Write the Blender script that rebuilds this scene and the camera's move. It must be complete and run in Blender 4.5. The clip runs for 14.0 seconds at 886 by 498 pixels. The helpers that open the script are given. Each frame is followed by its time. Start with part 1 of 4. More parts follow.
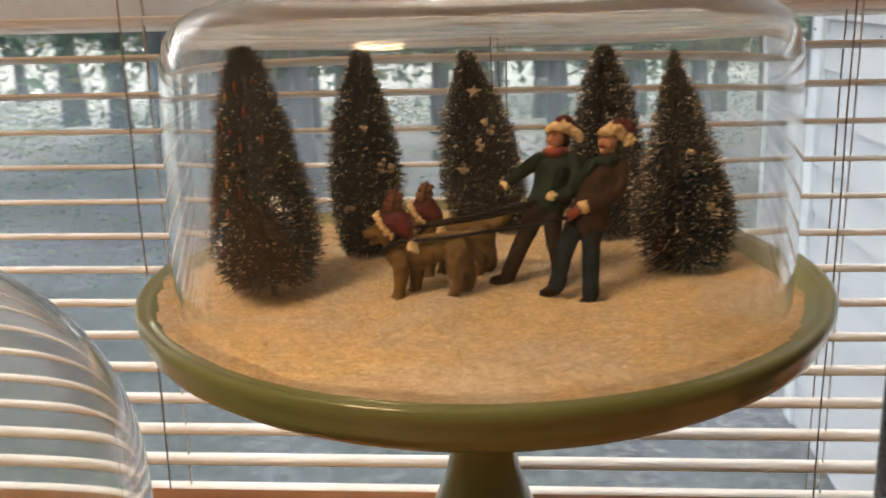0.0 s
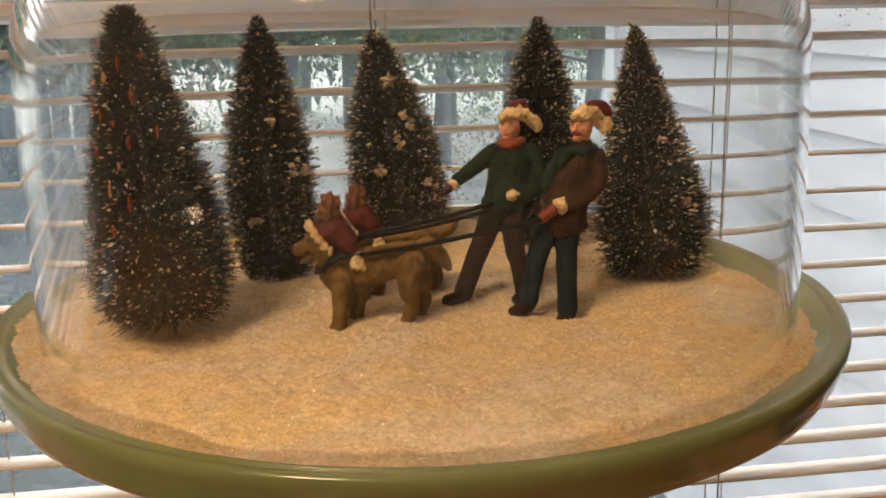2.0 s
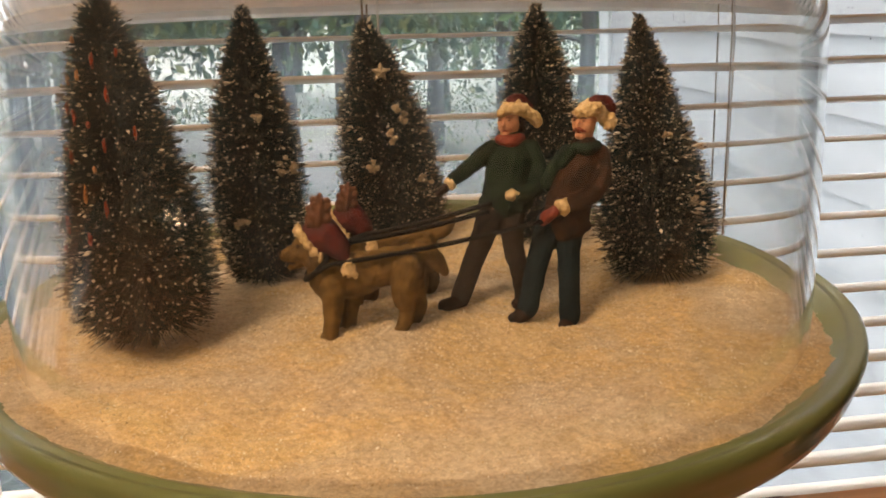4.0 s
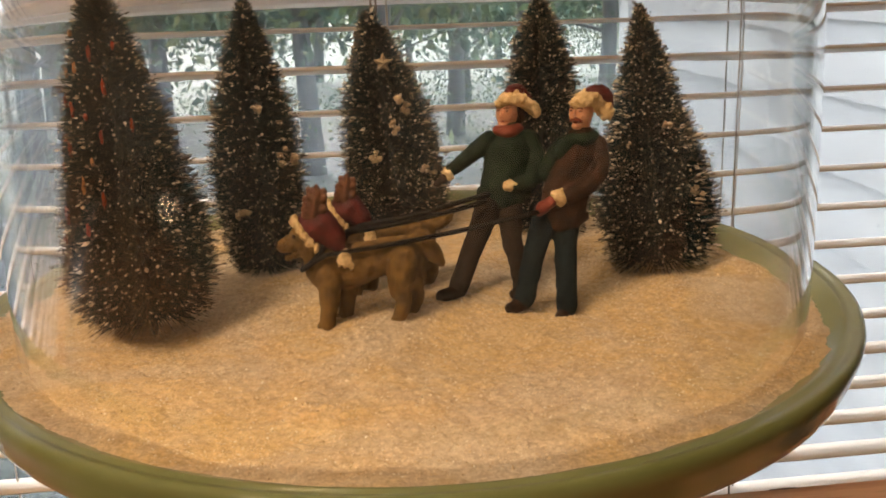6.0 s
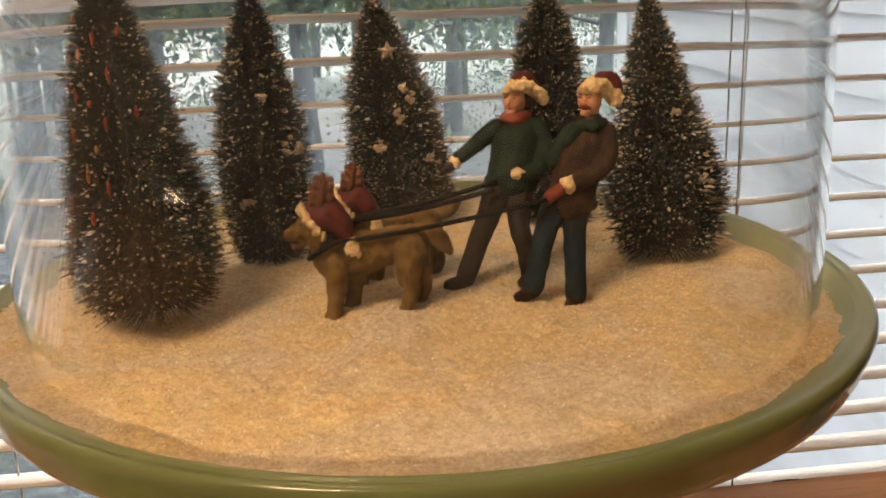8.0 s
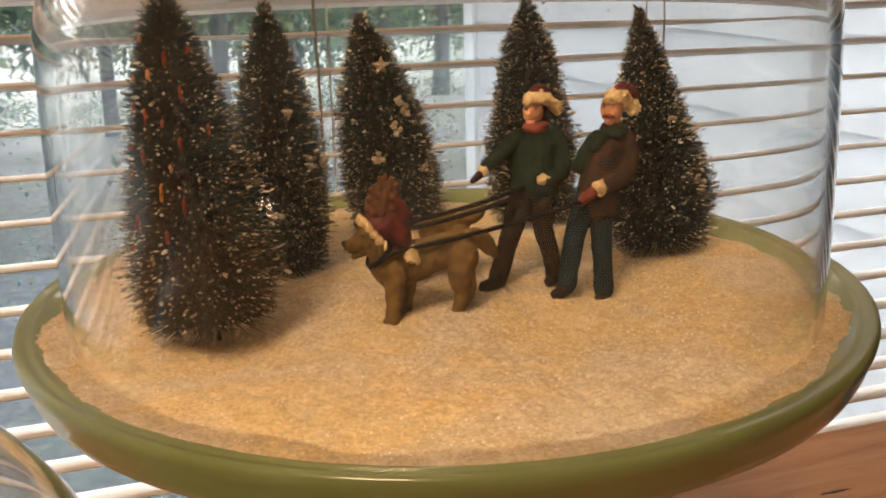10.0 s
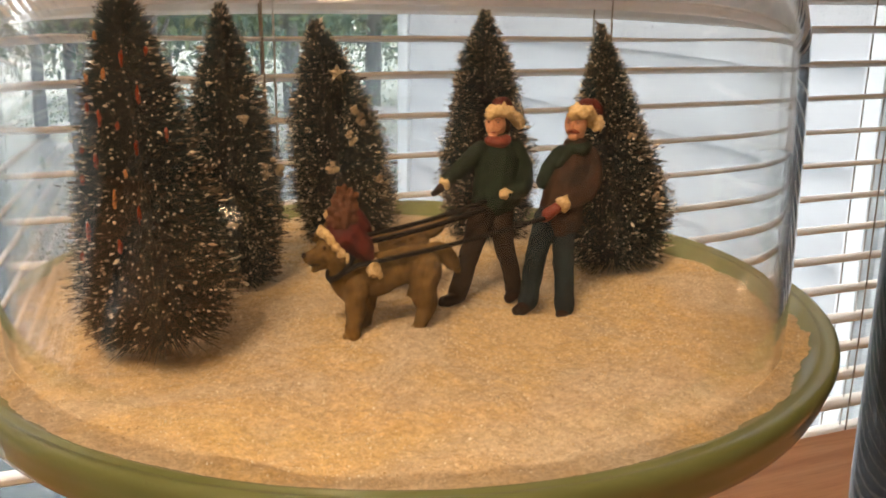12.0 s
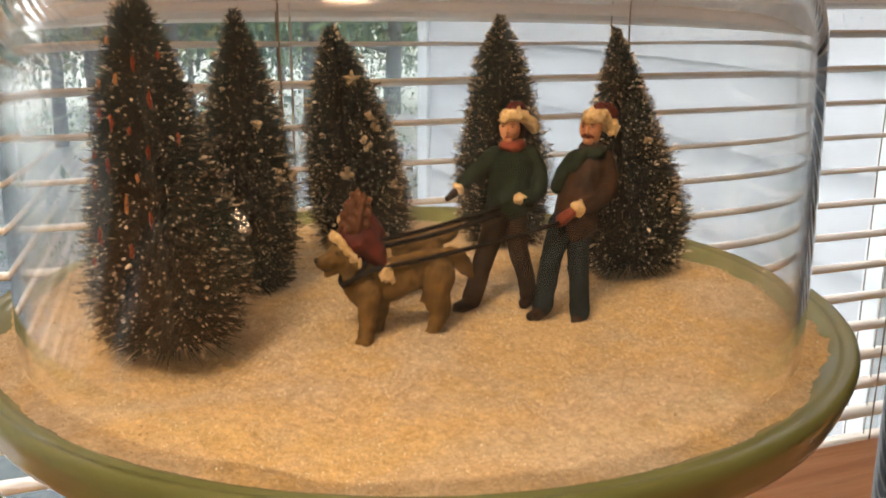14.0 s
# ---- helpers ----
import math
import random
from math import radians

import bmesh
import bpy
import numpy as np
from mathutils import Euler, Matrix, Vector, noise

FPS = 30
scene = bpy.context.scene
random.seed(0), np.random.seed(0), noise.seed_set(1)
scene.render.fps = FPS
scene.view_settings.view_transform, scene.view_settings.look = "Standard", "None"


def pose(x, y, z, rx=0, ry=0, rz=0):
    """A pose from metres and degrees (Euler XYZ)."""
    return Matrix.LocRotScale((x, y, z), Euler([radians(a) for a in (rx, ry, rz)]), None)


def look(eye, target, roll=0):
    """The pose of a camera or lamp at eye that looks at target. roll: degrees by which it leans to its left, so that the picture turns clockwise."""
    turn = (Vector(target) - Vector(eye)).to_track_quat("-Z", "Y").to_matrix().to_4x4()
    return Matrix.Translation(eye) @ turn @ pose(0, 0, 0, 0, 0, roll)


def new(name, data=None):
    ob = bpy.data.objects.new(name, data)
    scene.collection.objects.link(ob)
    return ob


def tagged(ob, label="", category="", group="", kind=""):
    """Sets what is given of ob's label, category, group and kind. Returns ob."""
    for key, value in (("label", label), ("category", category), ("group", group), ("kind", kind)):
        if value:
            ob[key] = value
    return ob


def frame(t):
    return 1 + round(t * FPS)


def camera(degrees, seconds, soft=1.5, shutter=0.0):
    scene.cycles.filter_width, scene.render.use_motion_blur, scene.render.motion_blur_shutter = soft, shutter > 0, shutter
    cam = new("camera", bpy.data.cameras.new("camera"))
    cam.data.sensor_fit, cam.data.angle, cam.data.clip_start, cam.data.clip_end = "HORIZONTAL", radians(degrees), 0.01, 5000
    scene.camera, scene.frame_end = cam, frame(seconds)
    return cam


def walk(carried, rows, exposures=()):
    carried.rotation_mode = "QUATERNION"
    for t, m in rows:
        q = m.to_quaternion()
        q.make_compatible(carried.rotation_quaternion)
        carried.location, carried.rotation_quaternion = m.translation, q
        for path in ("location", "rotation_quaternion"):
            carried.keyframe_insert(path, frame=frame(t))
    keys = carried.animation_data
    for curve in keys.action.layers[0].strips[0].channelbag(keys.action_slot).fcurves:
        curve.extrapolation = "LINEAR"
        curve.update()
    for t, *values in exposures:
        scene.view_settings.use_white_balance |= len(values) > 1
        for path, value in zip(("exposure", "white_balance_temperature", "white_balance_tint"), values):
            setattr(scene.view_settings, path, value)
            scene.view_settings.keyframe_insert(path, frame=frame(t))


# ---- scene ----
# camera: seconds, eye x y z, yaw, pitch, roll
ROWS = [
    (0.0, 0.0132, -0.3420, 0.3164, 4.57, -15.42, -1.49),
    (0.5, -0.0338, -0.3225, 0.3072, -3.13, -15.10, -0.92),
    (1.0, -0.0331, -0.3062, 0.3077, -6.91, -14.94, -0.70),
    (1.5, -0.0316, -0.2927, 0.3022, -7.86, -14.63, -0.82),
    (2.0, -0.0299, -0.2840, 0.2993, -7.47, -14.36, -1.06),
    (2.5, -0.0270, -0.2799, 0.2976, -7.56, -14.68, -1.36),
    (3.0, -0.0297, -0.2765, 0.2999, -7.77, -15.38, -1.23),
    (3.5, -0.0296, -0.2696, 0.3021, -8.02, -15.55, -1.24),
    (6.0, -0.0219, -0.2715, 0.3025, -6.43, -16.17, -1.69),
    (6.5, -0.0235, -0.2695, 0.3007, -6.78, -16.42, -1.71),
    (7.0, -0.0238, -0.2676, 0.3010, -6.68, -16.58, -1.70),
    (7.5, -0.0227, -0.2652, 0.3000, -6.56, -16.50, -1.72),
    (8.0, -0.0246, -0.2693, 0.3002, -6.60, -16.47, -1.86),
    (8.5, -0.0238, -0.2710, 0.3007, -6.53, -16.56, -1.78),
    (11.0, -0.1154, -0.2679, 0.3090, -23.73, -15.82, -0.46),
    (11.5, -0.1083, -0.2636, 0.3105, -23.04, -15.54, 0.89),
    (12.0, -0.0903, -0.2611, 0.3038, -21.71, -15.59, 0.76),
    (12.5, -0.0876, -0.2589, 0.3023, -20.55, -16.26, 0.21),
    (13.0, -0.0886, -0.2601, 0.3000, -20.58, -15.51, -0.08),
    (13.5, -0.0860, -0.2595, 0.2999, -20.61, -16.07, 0.11),
    (14.0, -0.0880, -0.2605, 0.3026, -20.41, -15.11, 0.36),
]


def aimed(x, y, z, yaw, pitch, roll):
    """A camera pose: yaw to the left of +y, pitch up, roll to its left."""
    a, b = radians(yaw), radians(pitch)
    return look((x, y, z), (x - math.sin(a) * math.cos(b), y + math.cos(a) * math.cos(b), z + math.sin(b)), roll)


cam = camera(50.50, 14.0, 1.8, 0.5)
walk(cam, [(t, aimed(*p)) for t, *p in ROWS], [(0.0, 2.45), (0.7, 2.45), (2.5, 2.58), (8.7, 2.62), (11.0, 2.70), (14.0, 2.70)])

# ---------------------------------------------------------------- world, sun, lamps
world = bpy.data.worlds.new("world")
scene.world = world
world.use_nodes = True
wn, wl = world.node_tree.nodes, world.node_tree.links
sky = wn.new("ShaderNodeTexSky")
sky.sky_type, sky.sun_disc = "NISHITA", False
sky.sun_elevation, sky.sun_rotation = radians(40), radians(-11)
sky.air_density, sky.dust_density = 1.0, 4.0
hazy = wn.new("ShaderNodeHueSaturation")          # thin overcast: less blue
hazy.inputs["Saturation"].default_value = 0.35
wl.new(sky.outputs[0], hazy.inputs["Color"])
wl.new(hazy.outputs[0], wn["Background"].inputs["Color"])
wn["Background"].inputs["Strength"].default_value = 0.15

sun = new("sun", bpy.data.lights.new("sun", "SUN"))
sun.data.energy, sun.data.angle, sun.data.color = 3.3, radians(25), (1.0, 0.95, 0.88)
sun.matrix_world = look((-0.7, 3.6, 3.1), (0, 0, 0))

# ---------------------------------------------------------------- materials
def material(name, build, rough=0.6, metal=0.0, **inputs):
    m = bpy.data.materials.new(name)
    m.use_nodes = True
    t = m.node_tree
    b = t.nodes["Principled BSDF"]
    b.inputs["Roughness"].default_value, b.inputs["Metallic"].default_value = rough, metal
    for key, value in inputs.items():
        b.inputs[key.replace("_", " ")].default_value = value
    build(t, b)
    return m


def coords(t, scale=(1, 1, 1), kind="Object"):
    c, m = t.nodes.new("ShaderNodeTexCoord"), t.nodes.new("ShaderNodeMapping")
    m.inputs["Scale"].default_value = scale
    t.links.new(c.outputs[kind], m.inputs["Vector"])
    return m.outputs[0]


def noised(t, scale, detail=4.0, rough=0.6, stretch=(1, 1, 1), distort=0.0):
    n = t.nodes.new("ShaderNodeTexNoise")
    n.inputs["Scale"].default_value, n.inputs["Detail"].default_value = scale, detail
    n.inputs["Roughness"].default_value, n.inputs["Distortion"].default_value = rough, distort
    t.links.new(coords(t, stretch), n.inputs["Vector"])
    return n.outputs["Fac"]


def ramp(t, fac, stops):
    r = t.nodes.new("ShaderNodeValToRGB")
    e = r.color_ramp.elements
    while len(e) < len(stops):
        e.new(0.5)
    for el, (pos, col) in zip(e, stops):
        el.position, el.color = pos, (*col, 1)
    t.links.new(fac, r.inputs[0])
    return r.outputs[0]


def mixed(t, fac, a, b, kind="MIX"):
    n = t.nodes.new("ShaderNodeMix")
    n.data_type, n.blend_type = "RGBA", kind
    for slot, v in ((0, fac), (6, a), (7, b)):
        if isinstance(v, (int, float)):
            n.inputs[slot].default_value = v
        elif isinstance(v, tuple):
            n.inputs[slot].default_value = (*v, 1)
        else:
            t.links.new(v, n.inputs[slot])
    return n.outputs[2]


def bumped(t, b, fac, strength, distance):
    n = t.nodes.new("ShaderNodeBump")
    n.inputs["Strength"].default_value, n.inputs["Distance"].default_value = strength, distance
    t.links.new(fac, n.inputs["Height"])
    t.links.new(n.outputs[0], b.inputs["Normal"])


def island(t):
    return t.nodes.new("ShaderNodeNewGeometry").outputs["Random Per Island"]


def each(t):
    return t.nodes.new("ShaderNodeObjectInfo").outputs["Random"]


def two_tone(a, b, scale, bump=0.2, depth=0.0005, detail=5.0, stretch=(1, 1, 1), lo=0.35, hi=0.65):
    """Grain at one scale, stains at a coarser one, and relief."""
    def build(t, p):
        grain = noised(t, scale, detail, 0.6, stretch)
        stain = noised(t, scale * 0.13, 3.0, 0.5, stretch)
        base = ramp(t, grain, ((lo, a), (hi, b)))
        dull = ramp(t, stain, ((0.35, (0.82, 0.82, 0.82)), (0.65, (1, 1, 1))))
        t.links.new(mixed(t, 1.0, base, dull, "MULTIPLY"), p.inputs["Base Color"])
        bumped(t, p, grain, bump, depth)
    return build


def clear_glass(name, tint=(1, 1, 1), rough=0.0, sheen_or_dust=0.0, crown=None):
    m = bpy.data.materials.new(name)
    m.use_nodes = True
    t = m.node_tree
    b = t.nodes["Principled BSDF"]
    b.inputs["Base Color"].default_value = (*tint, 1)
    b.inputs["Transmission Weight"].default_value = 1.0
    b.inputs["IOR"].default_value = 1.46
    b.inputs["Roughness"].default_value = rough
    # hand-blown unevenness
    wave = noised(t, 14, 1.0, 0.4, (1, 1, 0.5))
    bumped(t, b, wave, 0.06, 0.002)
    # thin translucent film in upright streaks, put in for the window's veil of reflections
    back, mix = t.nodes.new("ShaderNodeBsdfTranslucent"), t.nodes.new("ShaderNodeMixShader")
    back.inputs["Color"].default_value = (0.8, 0.82, 0.85, 1)
    sheen_streaks = ramp(t, noised(t, 60, 4, 0.6, (1, 1, 0.12)), ((0.35, (0.4 * sheen_or_dust,) * 3), (0.70, (1.8 * sheen_or_dust,) * 3)))
    if crown:      # a denser film over the crown imitates the white sky reflection there
        high = t.nodes.new("ShaderNodeMapRange")
        axis = t.nodes.new("ShaderNodeSeparateXYZ")
        t.links.new(coords(t), axis.inputs[0])
        t.links.new(axis.outputs["Z"], high.inputs["Value"])
        high.inputs["From Min"].default_value, high.inputs["From Max"].default_value = crown
        high.inputs["To Min"].default_value, high.inputs["To Max"].default_value = 0.0, 0.09
        t.links.new(mixed(t, 1.0, sheen_streaks, high.outputs[0], "ADD"), mix.inputs[0])
    else:
        t.links.new(sheen_streaks, mix.inputs[0])
    t.links.new(b.outputs[0], mix.inputs[1])
    t.links.new(back.outputs[0], mix.inputs[2])
    t.links.new(mix.outputs[0], t.nodes["Material Output"].inputs["Surface"])
    return m


def slat_build(t, p):
    tone = ramp(t, each(t), ((0.0, (0.84, 0.82, 0.78)), (1.0, (0.88, 0.87, 0.84))))
    sheen_or_dust = ramp(t, noised(t, 60, 4, 0.6, (0.25, 1, 1)), ((0.3, (0.92, 0.90, 0.87)), (0.6, (1, 1, 1))))
    t.links.new(mixed(t, 1.0, tone, sheen_or_dust, "MULTIPLY"), p.inputs["Base Color"])
    bumped(t, p, noised(t, 300, 2), 0.05, 0.0003)
    # thin vinyl lets a warm part of the daylight through
    glow, mix = t.nodes.new("ShaderNodeBsdfTranslucent"), t.nodes.new("ShaderNodeMixShader")
    glow.inputs["Color"].default_value = (0.82, 0.52, 0.24, 1)
    mix.inputs[0].default_value = 0.20
    t.links.new(p.outputs[0], mix.inputs[1])
    t.links.new(glow.outputs[0], mix.inputs[2])
    t.links.new(mix.outputs[0], t.nodes["Material Output"].inputs["Surface"])


def wood_build(t, p):
    grain = noised(t, 60, 6, 0.65, (0.06, 1, 1), 0.6)
    band = noised(t, 14, 3, 0.5, (0.10, 1, 1), 1.2)
    pore = noised(t, 900, 2, 0.5, (0.04, 1, 1))
    base = ramp(t, band, ((0.3, (0.50, 0.25, 0.125)), (0.5, (0.63, 0.35, 0.19)), (0.7, (0.70, 0.43, 0.25))))
    fine = ramp(t, grain, ((0.3, (0.72, 0.66, 0.6)), (0.6, (1, 1, 1))))
    dark = ramp(t, pore, ((0.3, (0.8, 0.76, 0.72)), (0.45, (1, 1, 1))))
    t.links.new(mixed(t, 1.0, mixed(t, 1.0, base, fine, "MULTIPLY"), dark, "MULTIPLY"), p.inputs["Base Color"])
    bumped(t, p, grain, 0.12, 0.0004)


def glaze_build(t, p):
    pool = noised(t, 22, 3, 0.5)
    speck = noised(t, 420, 2, 0.5)
    base = ramp(t, pool, ((0.3, (0.205, 0.245, 0.092)), (0.7, (0.265, 0.310, 0.130))))
    dots = ramp(t, speck, ((0.20, (0.85, 0.8, 0.7)), (0.26, (1, 1, 1))))
    t.links.new(mixed(t, 1.0, base, dots, "MULTIPLY"), p.inputs["Base Color"])
    bumped(t, p, noised(t, 70, 2), 0.05, 0.0008)


def snow_build(t, p):
    fluff = noised(t, 800, 4, 0.8)
    tuft = noised(t, 240, 3, 0.6)
    mound = noised(t, 24, 3, 0.6, (1, 1, 1), 0.8)
    tint = ramp(t, mound, ((0.30, (0.80, 0.72, 0.60)), (0.45, (0.74, 0.62, 0.45)), (0.58, (0.80, 0.61, 0.32)), (0.74, (0.78, 0.70, 0.58))))
    clump = ramp(t, tuft, ((0.3, (0.80, 0.75, 0.68)), (0.6, (1, 1, 1))))
    fleck = ramp(t, fluff, ((0.36, (0.70, 0.65, 0.57)), (0.56, (1, 1, 1)), (0.70, (1.2, 1.2, 1.2))))
    t.links.new(mixed(t, 1.0, mixed(t, 1.0, tint, clump, "MULTIPLY"), fleck, "MULTIPLY"), p.inputs["Base Color"])
    both = mixed(t, 0.4, fluff, tuft)
    bumped(t, p, both, 0.5, 0.0016)


def bristle_build(t, p):
    c = ramp(t, island(t), ((0.0, (0.003, 0.017, 0.024)), (0.5, (0.005, 0.031, 0.040)), (0.85, (0.013, 0.034, 0.038)), (1.0, (0.055, 0.042, 0.032))))
    t.links.new(c, p.inputs["Base Color"])


def frost_build(t, p):
    c = ramp(t, island(t), ((0.0, (0.07, 0.05, 0.035)), (0.5, (0.16, 0.12, 0.085)), (0.72, (0.56, 0.46, 0.33)), (1.0, (0.82, 0.74, 0.60))))
    t.links.new(c, p.inputs["Base Color"])


def bark_build(t, p):
    g = noised(t, 9, 6, 0.7, (1, 1, 0.25))
    t.links.new(ramp(t, g, ((0.3, (0.05, 0.05, 0.052)), (0.7, (0.16, 0.16, 0.16)))), p.inputs["Base Color"])
    bumped(t, p, g, 0.6, 0.03)


def leaf_build(t, p):
    c = ramp(t, island(t), ((0.0, (0.045, 0.095, 0.070)), (0.5, (0.09, 0.165, 0.11)), (0.85, (0.17, 0.24, 0.10)), (1.0, (0.30, 0.29, 0.11))))
    t.links.new(c, p.inputs["Base Color"])


def litter_build(t, p):
    f = noised(t, 22, 6, 0.75)
    g = noised(t, 1.3, 3, 0.5)
    base = ramp(t, f, ((0.3, (0.020, 0.020, 0.022)), (0.5, (0.085, 0.080, 0.084)), (0.70, (0.30, 0.28, 0.29))))
    moss = ramp(t, g, ((0.4, (1, 1, 1)), (0.6, (0.55, 0.66, 0.45))))
    t.links.new(mixed(t, 1.0, base, moss, "MULTIPLY"), p.inputs["Base Color"])
    bumped(t, p, f, 0.7, 0.04)


def paint_build(a, b):
    def build(t, p):
        wear = noised(t, 350, 4, 0.65)
        t.links.new(ramp(t, wear, ((0.38, a), (0.62, b))), p.inputs["Base Color"])
        bumped(t, p, noised(t, 600, 3), 0.35, 0.0006)
        p.inputs["Specular IOR Level"].default_value = 0.16
    return build


SLAT = material("blind_vinyl", slat_build, 0.42)
CORD = material("braided_cord", two_tone((0.20, 0.15, 0.10), (0.30, 0.24, 0.17), 900), 0.9)
WHITE_CORD = material("white_cord", two_tone((0.6, 0.58, 0.54), (0.75, 0.73, 0.7), 900), 0.9)
WOOD = material("oiled_wood", wood_build, 0.38)
KNOT = material("wood_knot", two_tone((0.07, 0.028, 0.014), (0.20, 0.085, 0.04), 500), 0.5)
GLAZE = material("olive_glaze", glaze_build, 0.32, Specular_IOR_Level=0.35, Coat_Weight=0.7, Coat_Roughness=0.07)
GLASS = clear_glass("blown_glass", (0.985, 0.99, 0.985), 0.0, 0.012)
DOME_GLASS = clear_glass("domed_glass", (0.985, 0.99, 0.985), 0.0, 0.012, (0.298, 0.312))
PANE = bpy.data.materials.new("window_glass")
PANE.use_nodes = True
pt = PANE.node_tree
clear, shine, gloss, both = (pt.nodes.new("ShaderNode" + k) for k in ("BsdfTransparent", "BsdfGlossy", "Fresnel", "MixShader"))
clear.inputs["Color"].default_value = (0.95, 0.965, 0.96, 1)
shine.inputs["Roughness"].default_value = 0.02
gloss.inputs["IOR"].default_value = 1.25
pt.links.new(gloss.outputs[0], both.inputs[0])
pt.links.new(clear.outputs[0], both.inputs[1])
pt.links.new(shine.outputs[0], both.inputs[2])
haze, dusty = pt.nodes.new("ShaderNodeBsdfTranslucent"), pt.nodes.new("ShaderNodeMixShader")      # weathered film on the glass, coloured blue to lay a pale haze over the woods
haze.inputs["Color"].default_value = (0.62, 0.79, 0.97, 1)
pt.links.new(ramp(pt, noised(pt, 9, 5, 0.6), ((0.3, (0.025,) * 3), (0.7, (0.06,) * 3))), dusty.inputs[0])
pt.links.new(both.outputs[0], dusty.inputs[1])
pt.links.new(haze.outputs[0], dusty.inputs[2])
pt.links.new(dusty.outputs[0], pt.nodes["Material Output"].inputs["Surface"])
SNOW = material("fibre_snow", snow_build, 0.9, Sheen_Weight=0.3)
GLITTER = material("mica_flake", lambda t, p: t.links.new(ramp(t, island(t), ((0, (0.55, 0.40, 0.21)), (0.45, (0.76, 0.62, 0.42)), (0.85, (0.86, 0.78, 0.64)), (1, (0.95, 0.93, 0.88)))), p.inputs["Base Color"]), 0.30)
BRISTLE = material("dyed_bristle", bristle_build, 0.55, Specular_IOR_Level=0.10)
FROST = material("flocked_frost", frost_build, 0.85)
CLUMP = material("frost_paste", two_tone((0.28, 0.21, 0.13), (0.46, 0.37, 0.25), 900, 0.4, 0.0004), 0.85)
WIRE = material("twisted_wire", two_tone((0.10, 0.08, 0.06), (0.22, 0.19, 0.15), 800), 0.45, 0.8)
RED = material("red_glass_paint", paint_build((0.20, 0.022, 0.010), (0.36, 0.07, 0.022)), 0.35)
AMBER = material("amber_paint", paint_build((0.34, 0.13, 0.04), (0.50, 0.24, 0.09)), 0.4)
WALLPAINT = material("warm_wall_paint", two_tone((0.70, 0.65, 0.56), (0.76, 0.71, 0.62), 40, 0.1, 0.001), 0.8)
CEILPAINT = material("ceiling_paint", two_tone((0.74, 0.71, 0.66), (0.80, 0.77, 0.72), 60, 0.15, 0.001), 0.9)
FLOORWOOD = material("floor_boards", two_tone((0.20, 0.11, 0.05), (0.32, 0.18, 0.09), 12, 0.1, 0.001, 6, (0.1, 1, 1)), 0.45)
TRIM = material("white_trim_paint", two_tone((0.70, 0.71, 0.72), (0.80, 0.81, 0.82), 30, 0.1, 0.0006), 0.4)
DIRT = material("dirt_speck", two_tone((0.02, 0.02, 0.018), (0.06, 0.055, 0.05), 500), 0.9)
SIDING = material("siding_paint", two_tone((0.47, 0.465, 0.475), (0.59, 0.585, 0.595), 7, 0.25, 0.004, 6, (1, 0.15, 1.5)), 0.6)
BARK = material("tree_bark", bark_build, 0.95)
LEAF = material("tree_leaf", leaf_build, 0.7)
LITTER = material("leaf_litter", litter_build, 0.95)
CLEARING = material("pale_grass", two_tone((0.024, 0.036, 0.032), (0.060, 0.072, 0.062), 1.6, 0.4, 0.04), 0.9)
DARKRIM = material("dark_rim_glass", two_tone((0.012, 0.012, 0.014), (0.03, 0.03, 0.034), 80, 0.02), 0.12)
SKIN = material("painted_flesh", paint_build((0.46, 0.20, 0.11), (0.66, 0.35, 0.21)), 0.6)
COAT_GREEN = material("painted_green_coat", paint_build((0.004, 0.012, 0.007), (0.017, 0.034, 0.019)), 0.7)
COAT_BROWN = material("painted_brown_coat", paint_build((0.016, 0.008, 0.005), (0.062, 0.029, 0.016)), 0.7)
TROUSER_BROWN = material("painted_brown_trousers", paint_build((0.012, 0.007, 0.005), (0.038, 0.022, 0.014)), 0.7)
TROUSER_BLUE = material("painted_blue_trousers", paint_build((0.004, 0.010, 0.015), (0.014, 0.028, 0.036)), 0.7)
BOOT = material("painted_boot", paint_build((0.010, 0.005, 0.004), (0.045, 0.022, 0.016)), 0.35)
FUR = material("cream_fur_paint", paint_build((0.48, 0.33, 0.15), (0.78, 0.60, 0.35)), 0.7)
HAT = material("red_hat_paint", paint_build((0.055, 0.008, 0.009), (0.13, 0.020, 0.017)), 0.5)
SCARF = material("rust_scarf_paint", paint_build((0.16, 0.03, 0.02), (0.28, 0.07, 0.04)), 0.5)
DOG = material("golden_dog_paint", paint_build((0.095, 0.055, 0.015), (0.22, 0.132, 0.042)), 0.68)
ANTLER = material("antler_paint", paint_build((0.085, 0.034, 0.017), (0.17, 0.075, 0.038)), 0.7)
LEATHER = material("black_lead", two_tone((0.006, 0.005, 0.005), (0.014, 0.012, 0.011), 700), 0.6, Specular_IOR_Level=0.15)
LAMPGLOW = bpy.data.materials.new("lamp_glow")
LAMPGLOW.use_nodes = True
LAMPGLOW.node_tree.nodes["Principled BSDF"].inputs["Base Color"].default_value = (0.9, 0.85, 0.75, 1)
LAMPGLOW.node_tree.nodes["Principled BSDF"].inputs["Emission Color"].default_value = (1.0, 0.66, 0.36, 1)
LAMPGLOW.node_tree.nodes["Principled BSDF"].inputs["Emission Strength"].default_value = 1.2

